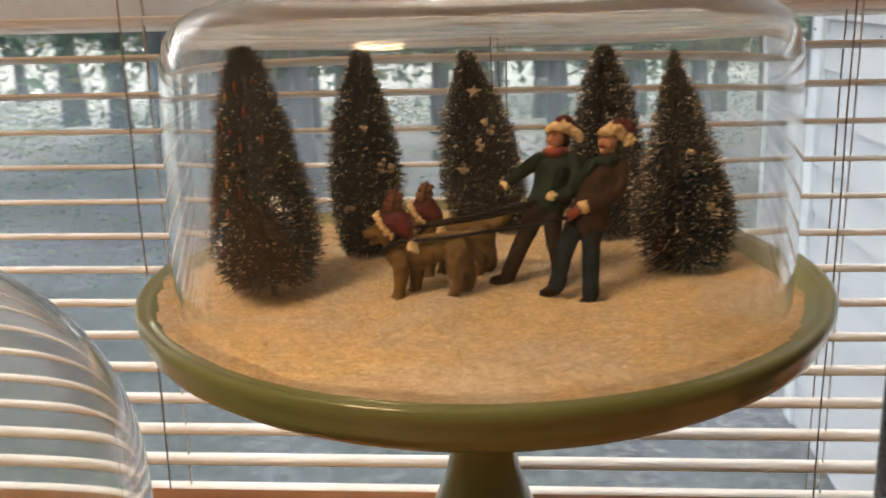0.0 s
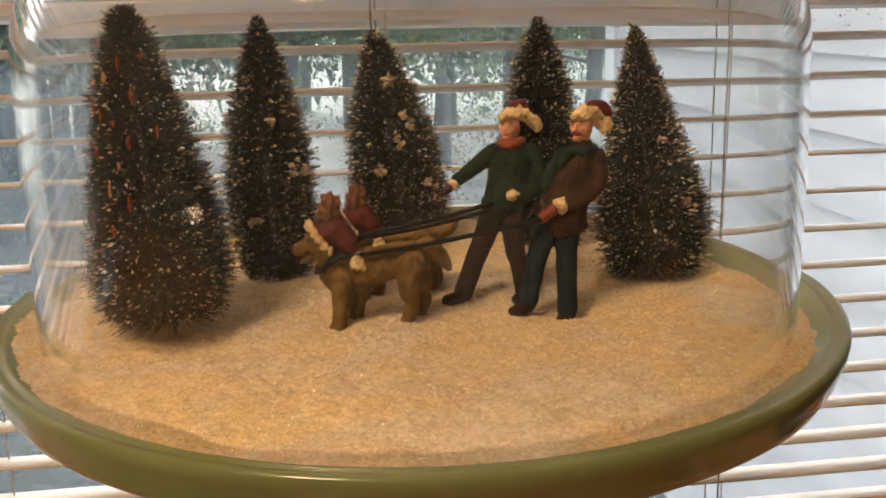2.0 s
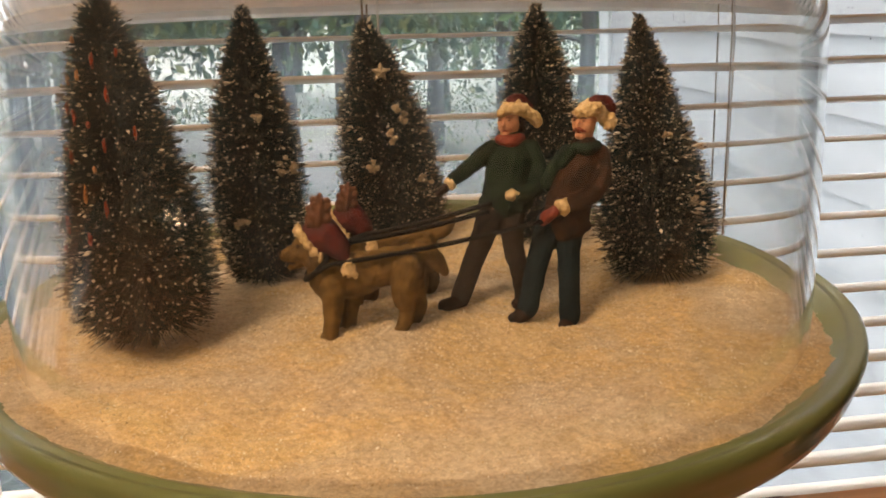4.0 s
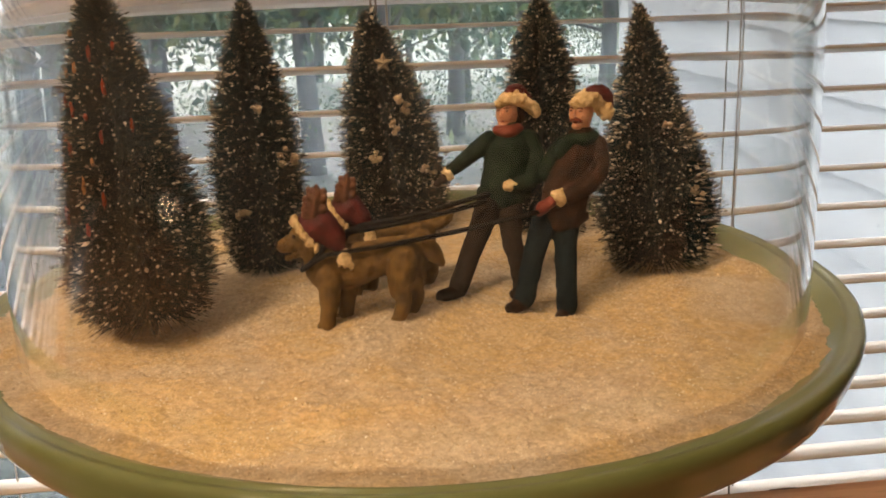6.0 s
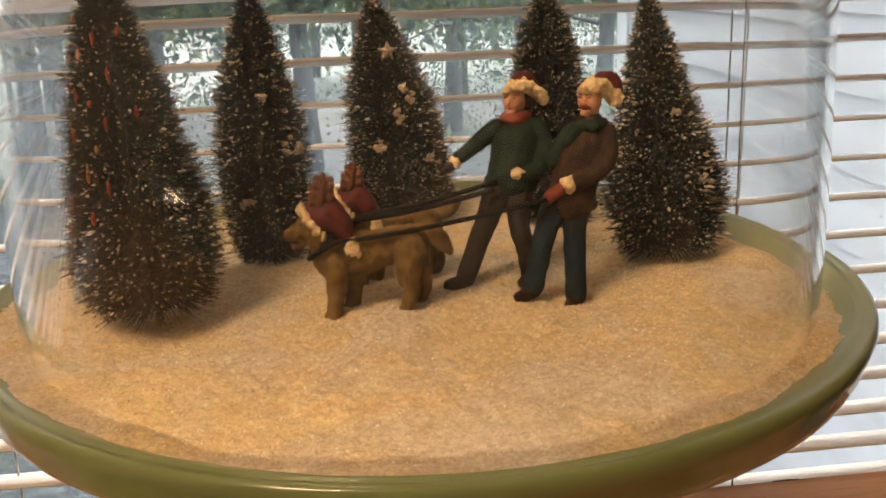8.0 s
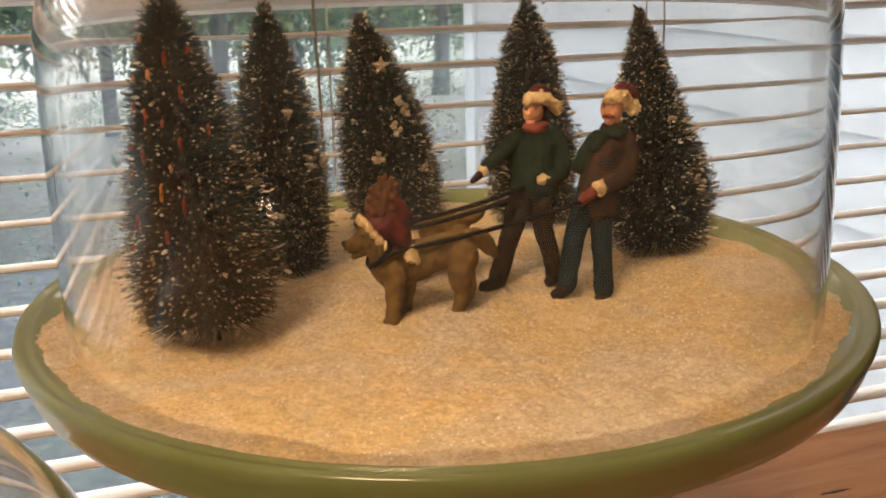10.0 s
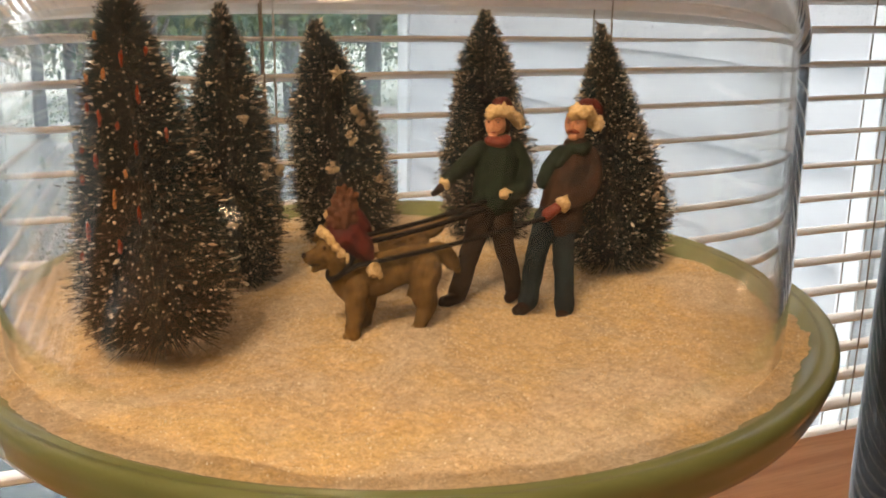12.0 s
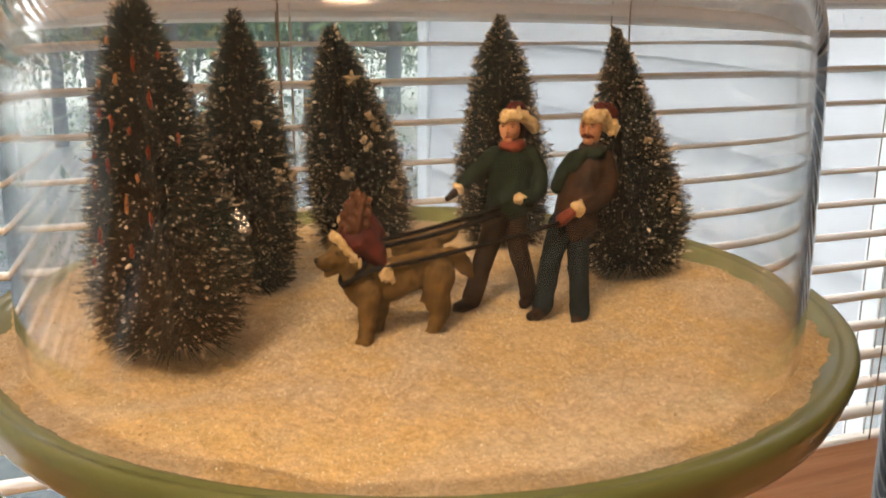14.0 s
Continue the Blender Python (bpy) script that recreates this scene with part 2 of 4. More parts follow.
# ---------------------------------------------------------------- mesh helpers
class Geo:
    """Collects vertices and faces, with a material slot per face."""

    def __init__(self):
        self.v, self.f, self.m = [], [], []

    def add(self, verts, faces, mat=0):
        n = len(self.v)
        self.v += [tuple(p) for p in verts]
        self.f += [tuple(i + n for i in face) for face in faces]
        self.m += [mat] * len(faces)

    def rings(self, rings, mat=0, caps=True, closed=True):
        """A skin over rings of equal length."""
        k = len(rings[0])
        faces = [(a * k + i, a * k + (i + 1) % k, (a + 1) * k + (i + 1) % k, (a + 1) * k + i)
                 for a in range(len(rings) - 1) for i in range(k if closed else k - 1)]
        if caps:
            faces += [tuple(range(k))[::-1], tuple((len(rings) - 1) * k + i for i in range(k))]
        self.add([p for r in rings for p in r], faces, mat)

    def lathe(self, profile, seg=96, mat=0, caps=False, centre=(0, 0, 0)):
        cx, cy, cz = centre
        self.rings([[(cx + r * math.cos(2 * math.pi * i / seg), cy + r * math.sin(2 * math.pi * i / seg), cz + z) for i in range(seg)]
                    for r, z in profile], mat, caps)

    def tube(self, path, radii, seg=8, mat=0, flat=1.0):
        """A round bar along a path; flat squeezes it across."""
        path = [Vector(p) for p in path]
        if isinstance(radii, (int, float)):
            radii = [radii] * len(path)
        rings, side = [], None
        for i, p in enumerate(path):
            d = (path[min(i + 1, len(path) - 1)] - path[max(i - 1, 0)]).normalized()
            if side is None:
                side = d.cross(Vector((0, 0, 1)) if abs(d.z) < 0.9 else Vector((0, 1, 0))).normalized()
            side = (side - d * side.dot(d)).normalized()
            up = d.cross(side)
            rings.append([p + radii[i] * (math.cos(2 * math.pi * k / seg) * side * flat + math.sin(2 * math.pi * k / seg) * up) for k in range(seg)])
        self.rings(rings, mat)

    def limb(self, path, radii, seg=10, mat=0, flat=1.0):
        """A bar with rounded ends, resampled smoothly."""
        pts = [Vector(p) for p in path]
        fine, rr = [], []
        n = len(pts)
        for i in range(n - 1):
            p0, p1, p2, p3 = pts[max(i - 1, 0)], pts[i], pts[i + 1], pts[min(i + 2, n - 1)]
            for s in range(5):
                u = s / 5
                fine.append(0.5 * (2 * p1 + (p2 - p0) * u + (2 * p0 - 5 * p1 + 4 * p2 - p3) * u * u + (3 * p1 - p0 - 3 * p2 + p3) * u ** 3))
                w = u * u * (3 - 2 * u)
                rr.append(radii[i] * (1 - w) + radii[i + 1] * w)
        fine.append(pts[-1]), rr.append(radii[-1])
        d0, d1 = (fine[1] - fine[0]).normalized(), (fine[-1] - fine[-2]).normalized()
        head = [(fine[0] - d0 * rr[0] * math.cos(a), rr[0] * math.sin(a)) for a in (0.15, 0.6, 1.05)]
        tail = [(fine[-1] + d1 * rr[-1] * math.cos(a), rr[-1] * math.sin(a)) for a in (1.05, 0.6, 0.15)]
        self.tube([p for p, _ in head] + fine + [p for p, _ in tail], [r for _, r in head] + rr + [r for _, r in tail], seg, mat, flat)

    def ball(self, centre, size, mat=0, seg=12, rows=8, rough=0.0, turn=None):
        """An ellipsoid; rough makes it lumpy."""
        c, rings = Vector(centre), []
        size = (size,) * 3 if isinstance(size, (int, float)) else size
        for a in range(rows + 1):
            th = math.pi * (a + 0.02) / (rows + 0.04)
            ring = []
            for i in range(seg):
                ph = 2 * math.pi * i / seg
                d = Vector((math.sin(th) * math.cos(ph), math.sin(th) * math.sin(ph), -math.cos(th)))
                k = 1 + rough * noise.noise(d * 2.3 + c * 700)
                p = Vector((d.x * size[0] * k, d.y * size[1] * k, d.z * size[2] * k))
                if turn:
                    p = turn @ p
                ring.append(c + p)
            rings.append(ring)
        self.rings(rings, mat)

    def box(self, lo, hi, mat=0, bevel=0.0):
        (x0, y0, z0), (x1, y1, z1) = lo, hi
        b = min(bevel, (x1 - x0) / 2.01, (y1 - y0) / 2.01, (z1 - z0) / 2.01)
        if b <= 0:
            self.rings([[(x0, y0, z), (x1, y0, z), (x1, y1, z), (x0, y1, z)] for z in (z0, z1)], mat)
            return
        def ring(z, i):
            c = b - i
            return [(x0 + i + c, y0 + i, z), (x1 - i - c, y0 + i, z), (x1 - i, y0 + i + c, z), (x1 - i, y1 - i - c, z),
                    (x1 - i - c, y1 - i, z), (x0 + i + c, y1 - i, z), (x0 + i, y1 - i - c, z), (x0 + i, y0 + i + c, z)]
        self.rings([ring(z0, b * 0.99), ring(z0 + b, 0), ring(z1 - b, 0), ring(z1, b * 0.99)], mat)

    def done(self, name, mats, parent=None, smooth=True, label=""):
        me = bpy.data.meshes.new(name)
        me.from_pydata(self.v, [], self.f)
        mats = mats if isinstance(mats, (list, tuple)) else [mats]
        for m in mats:
            me.materials.append(m)
        me.polygons.foreach_set("material_index", self.m)
        me.polygons.foreach_set("use_smooth", [smooth] * len(self.f))
        me.update()
        ob = new(name, me)
        ob.parent = parent
        if label:
            tagged(ob, label)
        return ob


def recalc(ob):
    bm = bmesh.new()
    bm.from_mesh(ob.data)
    bmesh.ops.recalc_face_normals(bm, faces=bm.faces)
    bm.to_mesh(ob.data)
    bm.free()
    return ob


def boxed(name, lo, hi, mat, parent=None, bevel=0.002, label=""):
    g = Geo()
    g.box(lo, hi, 0, bevel)
    return g.done(name, mat, parent, False, label)


def thing(name, label, category, group="", at=(0, 0, 0)):
    ob = new(name)
    ob.location = at
    ob.empty_display_size = 0.02
    return tagged(ob, label, category, group)


# ---------------------------------------------------------------- the room
RIM = 0.212          # height of the stand's rim above the sill
YB = 0.2268          # the blind's plane
YG = 0.285           # the window glass
sill = boxed("window_sill", (-1.9, -0.62, -0.045), (1.3, 0.208, 0.0), WOOD, None, 0.003)
tagged(sill, "broad reddish-brown oiled wooden sill with dark knots", "sill", kind="structure")
tagged(boxed("window_ledge", (-1.9, 0.208, -0.110), (1.3, 0.2615, -0.0615), TRIM, None, 0.0), "white painted ledge behind the sill", "ledge", kind="structure")
FLOOR, CEIL = -0.90, 1.55
WX0, WX1, WZ0, WZ1 = -1.70, 0.970, -0.130, 1.05
for name, lo, hi in (
    ("wall_north_left", (-2.2, 0.262, FLOOR), (WX0, 0.42, CEIL)),
    ("wall_north_right", (WX1, 0.262, FLOOR), (2.2, 0.42, CEIL)),
    ("wall_north_low", (WX0, 0.262, FLOOR), (WX1, 0.30, WZ0)),
    ("wall_north_high", (WX0, 0.262, WZ1), (WX1, 0.42, CEIL)),
    ("wall_west", (-2.32, -3.0, FLOOR), (-2.2, 0.42, CEIL)),
    ("wall_east", (2.2, -3.0, FLOOR), (2.32, 0.42, CEIL)),
    ("wall_south", (-2.32, -3.12, FLOOR), (2.32, -3.0, CEIL)),
):
    tagged(boxed(name, lo, hi, WALLPAINT, None, 0.0), "plain cream painted plaster wall", "wall", kind="structure")
tagged(boxed("ceiling", (-2.32, -3.12, CEIL), (2.32, 0.42, CEIL + 0.1), CEILPAINT, None, 0.0), "plain off-white painted ceiling", "ceiling", kind="structure")
tagged(boxed("floor", (-2.32, -3.12, FLOOR - 0.1), (2.32, 0.42, FLOOR), FLOORWOOD, None, 0.0), "brown wooden board floor", "floor", kind="structure")

# ceiling lamp over the counter
lamp = thing("ceiling_lamp", "round frosted ceiling lamp with warm bulbs", "lamp", at=(-0.66, -0.80, CEIL))
g = Geo()
g.lathe(((0.001, -0.004), (0.20, -0.004), (0.205, -0.02), (0.20, -0.035), (0.19, -0.035), (0.001, -0.03)), 48)
g.done("lamp_plate", TRIM, lamp)
g = Geo()
g.lathe(((0.185, -0.036), (0.175, -0.06), (0.13, -0.085), (0.06, -0.10), (0.001, -0.103)), 48)
g.done("shade", LAMPGLOW, lamp, label="glowing frosted glass shade")
warm = new("warm_light", bpy.data.lights.new("warm_light", "AREA"))
warm.data.shape, warm.data.size = "DISK", 0.40
warm.data.energy, warm.data.color = 2.4, (1.0, 0.68, 0.40)
warm.matrix_world = look((-0.66, -0.80, CEIL - 0.11), (-0.40, -0.50, 0.0))

# window
win = thing("window_1", "white painted sash window with speckled dusty glass", "window")
tagged(win, kind="structure")
for nm, lo, hi in (("window_frame", (WX0, 0.27, WZ0), (WX0 + 0.035, 0.33, WZ1)), ("mullion", (0.562, 0.2885, WZ0), (0.640, 0.308, WZ1)), ("mullion", (0.548, 0.308, WZ0), (0.650, 0.330, WZ1)),
                   ("mullion", (0.534, 0.330, WZ0), (0.660, 0.355, WZ1)),
                   ("window_frame", (WX0 + 0.035, 0.27, WZ0), (WX1 - 0.001, 0.33, WZ0 + 0.012)), ("window_frame", (WX0 + 0.035, 0.27, WZ1 - 0.04), (WX1 - 0.001, 0.33, WZ1)),
                   ("sash_rail", (WX0 + 0.035, 0.268, RIM + 0.083), (WX1 - 0.001, 0.312, RIM + 0.121))):
    boxed(nm, lo, hi, TRIM, win, 0.002)
for z0, z1, y in ((WZ0 + 0.012, RIM + 0.083, YG), (RIM + 0.121, WZ1 - 0.04, YG + 0.018)):
    p = boxed("pane", (WX0 + 0.035, y, z0), (WX1 - 0.001, y + 0.003, z1), PANE, win, 0.0)
    p.visible_shadow = False
rng = random.Random(5)
g = Geo()
for i in range(800):
    x = rng.uniform(-0.57, WX1 - 0.035)
    top = rng.random() < 0.8
    z = RIM + 0.083 - abs(rng.gauss(0, 0.009)) if top else rng.uniform(0.0, RIM + 0.08)
    r = rng.uniform(0.00018, 0.00055) * (1.6 if rng.random() < 0.08 else 1.0)
    g.ball((x, YG - 0.0005, z), (r * rng.uniform(0.6, 1.5), 0.0003, r * rng.uniform(0.6, 1.6)), 0, 6, 3, 0.5)
g.done("dirt_speck", DIRT, win, label="dark specks of dirt on the glass")

# ---------------------------------------------------------------- blind
blind = thing("window_blind", "cream slatted blind, half open, with brown ladder cords", "blind")
PITCH, Z0, TILT_S = 0.022435, RIM - 0.2221, radians(10.5)
BX0, BX1 = -1.68, 0.955
g = Geo()
NS = 7
ring_l, ring_r = [], []
for side, th in ((1, 0.0), (-1, -0.0009)):
    for k in range(NS):
        s = (k / (NS - 1) - 0.5) * side
        crown = 0.0022 * (1 - 4 * s * s) + th
        y, z = s * 0.025, crown - 0.0011
        y, z = y * math.cos(TILT_S) + z * math.sin(TILT_S), -y * math.sin(TILT_S) + z * math.cos(TILT_S)
        ring_l.append((BX0, y, z)), ring_r.append((BX1, y, z))
g.rings([ring_l, ring_r])
first = g.done("slat", SLAT, blind)
recalc(first)
for k in range(-1, 44):
    ob = first if k == -1 else new("slat", first.data)
    ob.parent = blind
    ob.location = (0, YB, Z0 + k * PITCH)
    ob.rotation_euler = (radians(random.uniform(-0.7, 0.7)), radians(random.uniform(-0.03, 0.03)), 0)
boxed("bottom_rail", (BX0, YB - 0.012, -0.0612), (BX1, YB + 0.012, -0.0520), SLAT, blind, 0.003)
boxed("headrail", (BX0, YB - 0.018, Z0 + 44 * PITCH), (BX1, YB + 0.018, Z0 + 44 * PITCH + 0.03), SLAT, blind, 0.002)
for x in (-1.50, -1.28, -1.07, -0.85, -0.64, -0.43, -0.22, 0.0, 0.2035, 0.418, 0.63, 0.84):
    for dy, m, r in ((-0.0137, CORD, 0.00055), (0.0137, CORD, 0.00055)):
        g = Geo()
        g.tube([(x + (0.0 if dy < 0 else 0.004) + 0.0006 * math.sin(i * 1.7 + x * 40), YB + dy, -0.054 + i * 0.06) for i in range(18)], r, 6)
        g.done("ladder_cord", m, blind)
    g = Geo()
    g.tube([(x + 0.009, YB + 0.001, -0.054), (x + 0.0085, YB + 0.001, 0.5), (x + 0.009, YB, 0.98)], 0.0006, 6)
    g.done("lift_cord", WHITE_CORD, blind, label="white lift cord")

# ---------------------------------------------------------------- cake stand
stand = thing("cake_stand", "olive green glazed ceramic pedestal cake stand", "cake stand")
g = Geo()
g.lathe([(r, RIM + z) for r, z in (
    (0.0005, -0.010), (0.100, -0.010), (0.107, -0.0085), (0.1115, -0.0042), (0.1150, -0.0012), (0.1180, 0.0004), (0.1196, 0.0012), (0.1203, 0.0017), (0.1211, 0.0017), (0.1218, 0.0013),
    (0.1228, 0.0016), (0.1240, 0.0022), (0.1249, 0.0021), (0.1256, 0.0014), (0.1259, 0.0002), (0.1257, -0.0014), (0.1250, -0.0034), (0.1243, -0.0050), (0.1240, -0.0068), (0.1226, -0.0098), (0.1172, -0.0138),
    (0.106, -0.0176), (0.085, -0.0226), (0.055, -0.0285), (0.030, -0.0345), (0.0005, -0.036))], 192)
recalc(g.done("plate", GLAZE, stand))
g = Geo()
g.lathe([(r, RIM + z) for r, z in ((0.030, -0.0335), (0.021, -0.040), (0.0155, -0.050), (0.0130, -0.062), (0.0127, -0.072), (0.0150, -0.083), (0.0200, -0.096),
                                   (0.0240, -0.112), (0.030, -0.135), (0.040, -0.160), (0.054, -0.182), (0.066, -0.196), (0.070, -0.203), (0.0695, -0.2075), (0.067, -0.2119), (0.0005, -0.2119))], 96)
recalc(g.done("pedestal", GLAZE, stand))

# snow: one fluffy sheet inside the lip, with glitter
def snow_z(x, y):
    r = math.hypot(x, y)
    edge = max(0.0, (r - 0.085) / 0.033)
    thin = 0.0058 * max(0.0, (0.6 * x + 0.8 * y) / (r + 1e-6)) * max(0.0, (r - 0.096) / 0.018) ** 2      # swept thin towards the window
    p = Vector((x, y, 0))
    rise = 0.0022 * math.exp(-((x + 0.012) ** 2 + (y + 0.022) ** 2) / 0.0012) - 0.0018 * math.exp(-((x - 0.042) ** 2 + (y + 0.045) ** 2) / 0.0009)
    return RIM + rise + 0.0018 - thin - 0.0010 * edge ** 2 + 0.0022 * noise.noise(p * 34) + 0.0010 * noise.noise(p * 110 + Vector((3, 1, 7))) + 0.00036 * noise.noise(p * 330) + 0.00045 * noise.noise(p * 640)


snow = thing("faux_snow", "fluffy cream faux snow with glitter, spread over the plate", "faux snow")
tagged(snow, kind="stuff")
g = Geo()
SEG = 720
turns = [(math.cos(2 * math.pi * i / SEG), math.sin(2 * math.pi * i / SEG)) for i in range(SEG)]
rings = [[(r * c, r * q, snow_z(r * c, r * q)) for c, q in turns] for r in [0.0004 + 0.1200 * a / 200 for a in range(201)]]
rings.append([(0.1150 * c, 0.1150 * q, RIM - 0.0095) for c, q in turns])
g.rings(rings, 0, False)
g.done("snow_sheet", SNOW, snow)
g = Geo()
rng = random.Random(11)
for i in range(30000):
    r, a = 0.116 * math.sqrt(rng.random()), rng.uniform(0, 2 * math.pi)
    x, y = r * math.cos(a), r * math.sin(a)
    s = rng.uniform(0.00016, 0.00036) * (1.5 if rng.random() < 0.05 else 1)
    m = Euler((rng.gauss(0, 0.55), rng.gauss(0, 0.55), rng.uniform(0, 6))).to_matrix()
    c = Vector((x, y, snow_z(x, y) + s * 0.7))
    pts = [c + m @ Vector(q) * s for q in ((1, 0, 0), (-0.3, 0.8, 0), (-0.9, 0.1, 0), (-0.2, -0.8, 0), (0, 0, -0.35))]
    g.add(pts, [(0, 1, 2, 3), (1, 0, 4), (2, 1, 4), (3, 2, 4), (0, 3, 4)])
g.done("glitter", GLITTER, snow, smooth=False)
# ---------------------------------------------------------------- glass dome
dome = thing("glass_dome", "clear blown glass cloche over the winter scene", "glass dome")
g = Geo()
outer = [(0.1118, -0.0030), (0.1119, -0.0024), (0.1119, -0.0018), (0.1120, 0.010), (0.1118, 0.030), (0.1112, 0.055), (0.1105, 0.074), (0.1098, 0.083), (0.1078, 0.0905), (0.1040, 0.0960), (0.0975, 0.1000), (0.088, 0.1030), (0.070, 0.1062), (0.045, 0.1090), (0.020, 0.1103), (0.0004, 0.1106)]
inner = [(r - (0.0021 if i < 8 else 0.0019 if i < 11 else 0.001), z - (0.0 if i < 7 else 0.0012 if i < 10 else 0.0028)) for i, (r, z) in enumerate(outer)]
inner[-1] = (0.0004, 0.1078)
g.lathe([(r, RIM + z) for r, z in outer + inner[::-1] + [outer[0]]], 192)
d = recalc(g.done("glass_shell", DOME_GLASS, dome))
d.visible_shadow = False

# ---------------------------------------------------------------- bottle-brush trees
def brush_tree(base, tip, profile, seed, count, frost, label):
    """A wire stem with thousands of bristles and flocked tips; profile: (share of the height, radius)."""
    rng = random.Random(seed)
    base, tip = Vector(base), Vector(tip)
    tree = thing("bottle_brush_tree", label, "model tree", "bottle-brush trees on the plate")
    axis = tip - base
    h = axis.length
    ux = axis.normalized()
    uy = ux.orthogonal().normalized()
    uz = ux.cross(uy)

    def radius(s):
        for (s0, r0), (s1, r1) in zip(profile, profile[1:]):
            if s <= s1:
                return r0 + (r1 - r0) * (s - s0) / (s1 - s0)
        return profile[-1][1]

    g = Geo()
    g.tube([base - ux * 0.013, base + axis * 0.5, base + axis * 0.985], [0.0011, 0.0009, 0.0005], 6)
    for k in (0, math.pi):
        g.tube([base + axis * (i / 40 * 0.98) + 0.0008 * (uy * math.cos(i * 1.3 + k) + uz * math.sin(i * 1.3 + k)) for i in range(41)], 0.0005, 4)
    g.done("trunk", WIRE, tree)
    b, f = Geo(), Geo()
    for i in range(int(count * 1.5)):
        s = 1 - math.sqrt(rng.random()) * 0.97 if rng.random() < 0.75 else rng.uniform(0.03, 1)
        a = rng.uniform(0, 2 * math.pi)
        r = radius(s) * (rng.uniform(0.80, 1.05) if rng.random() < 0.95 else rng.uniform(1.04, 1.18)) * (1 + 0.10 * noise.noise(Vector((math.cos(a) * 2, math.sin(a) * 2, s * 9 + seed))))
        out = uy * math.cos(a) + uz * math.sin(a)
        p0 = base + axis * s
        rise = rng.gauss(0.10, 0.16) - (0.42 * max(0, 0.12 - s) / 0.12) + 0.9 * max(0.0, s - 0.9) / 0.1
        way = (out + ux * rise + (uy * rng.gauss(0, 0.12) + uz * rng.gauss(0, 0.12))).normalized()
        p1 = p0 + way * r
        if p1.z < RIM + 0.0015:
            p1.z = RIM + 0.0015 + rng.uniform(0, 0.001)
        side = way.cross(ux).normalized()
        w = rng.uniform(0.00014, 0.00026)
        q = way.cross(side)
        mid = p0.lerp(p1, 0.55) + ux * r * rng.gauss(0, 0.03)
        b.add([p0 + side * w, p0 - side * w * 0.5 + q * w, p0 - side * w * 0.5 - q * w,
               mid + side * w, mid - side * w * 0.5 + q * w, mid - side * w * 0.5 - q * w, p1],
              [(0, 1, 4, 3), (1, 2, 5, 4), (2, 0, 3, 5), (3, 4, 6), (4, 5, 6), (5, 3, 6)])
        if rng.random() < frost:
            t = rng.uniform(0.00016, 0.00031) * (1.9 if rng.random() < 0.06 else 1)
            c = p1 - way * rng.uniform(0, 0.0012)
            L = rng.uniform(0.9, 4.2)
            f.add([c + way * t * L, c + side * t, c + q * t, c - side * t, c - q * t, c - way * t * L],
                  [(0, 1, 2), (0, 2, 3), (0, 3, 4), (0, 4, 1), (5, 2, 1), (5, 3, 2), (5, 4, 3), (5, 1, 4)])
    b.done("bristles", BRISTLE, tree, False)
    f.done("frosting", FROST, tree, False, "cream flocked frost on the bristle tips")
    return tree, (base, axis, uy, uz, radius)


def stuck_blob(tree, frame_, s, toward, size, mat, name, star=False):
    """A small ornament or clump on a tree's skin, at share s of its height on the side that faces a plan direction."""
    base, axis, uy, uz, radius = frame_
    d = Vector((*toward, 0)).normalized()
    c = base + axis * s + d * radius(s) * (0.88 if name == "ornament" else 0.97)
    g = Geo()
    if star:
        side = Vector((-d.y, d.x, 0))
        pts = []
        for k in range(10):
            r = size * (1.0 if k % 2 == 0 else 0.48)
            a = math.pi * k / 5 + 0.3
            pts.append(c + side * math.cos(a) * r + Vector((0, 0, 1)) * math.sin(a) * r)
        n = len(pts)
        g.add(pts + [c + d * size * 0.45, c - d * size * 0.3], [(i, (i + 1) % n, n) for i in range(n)] + [((i + 1) % n, i, n + 1) for i in range(n)])
    else:
        rr = random.Random(int(s * 1000))
        if isinstance(size, tuple) and name == "frost_clump":
            for _ in range(6):
                g.ball(c + Vector((rr.gauss(0, 0.6) * size[0], rr.gauss(0, 0.5) * size[1], rr.gauss(0, 0.6) * size[2])), tuple(v * rr.uniform(0.3, 0.55) for v in size), 0, 7, 5, 0.7)
        else:
            g.ball(c, size, 0, 8, 6, 0.6)
    return g.done(name, mat, tree, False)


T1, F1 = brush_tree((-0.0727, -0.0290, RIM + 0.0072), (-0.0778, -0.0275, RIM + 0.0885),
                    ((0, 0.0100), (0.06, 0.0180), (0.14, 0.0203), (0.28, 0.0194), (0.46, 0.0165), (0.70, 0.0122), (0.88, 0.0088), (0.96, 0.0058), (1, 0.0026)), 1, 14000, 0.20,
                    "tall dark green bottle-brush tree with red and amber ornaments")
T2, F2 = brush_tree((-0.0455, 0.0200, RIM + 0.003), (-0.0470, 0.0260, RIM + 0.0868),
                    ((0, 0.0090), (0.08, 0.0128), (0.22, 0.0150), (0.36, 0.0158), (0.60, 0.0130), (0.82, 0.0080), (0.94, 0.0045), (1, 0.0018)), 2, 11500, 0.27,
                    "dark green bottle-brush tree with frosted tips")
T3, F3 = brush_tree((0.0020, 0.0620, RIM + 0.003), (-0.0080, 0.0690, RIM + 0.0812),
                    ((0, 0.0150), (0.08, 0.0180), (0.26, 0.0195), (0.58, 0.0160), (0.82, 0.0090), (0.95, 0.0048), (1, 0.0018)), 3, 11500, 0.36,
                    "dark bottle-brush tree thick with frost, leaning to one side")
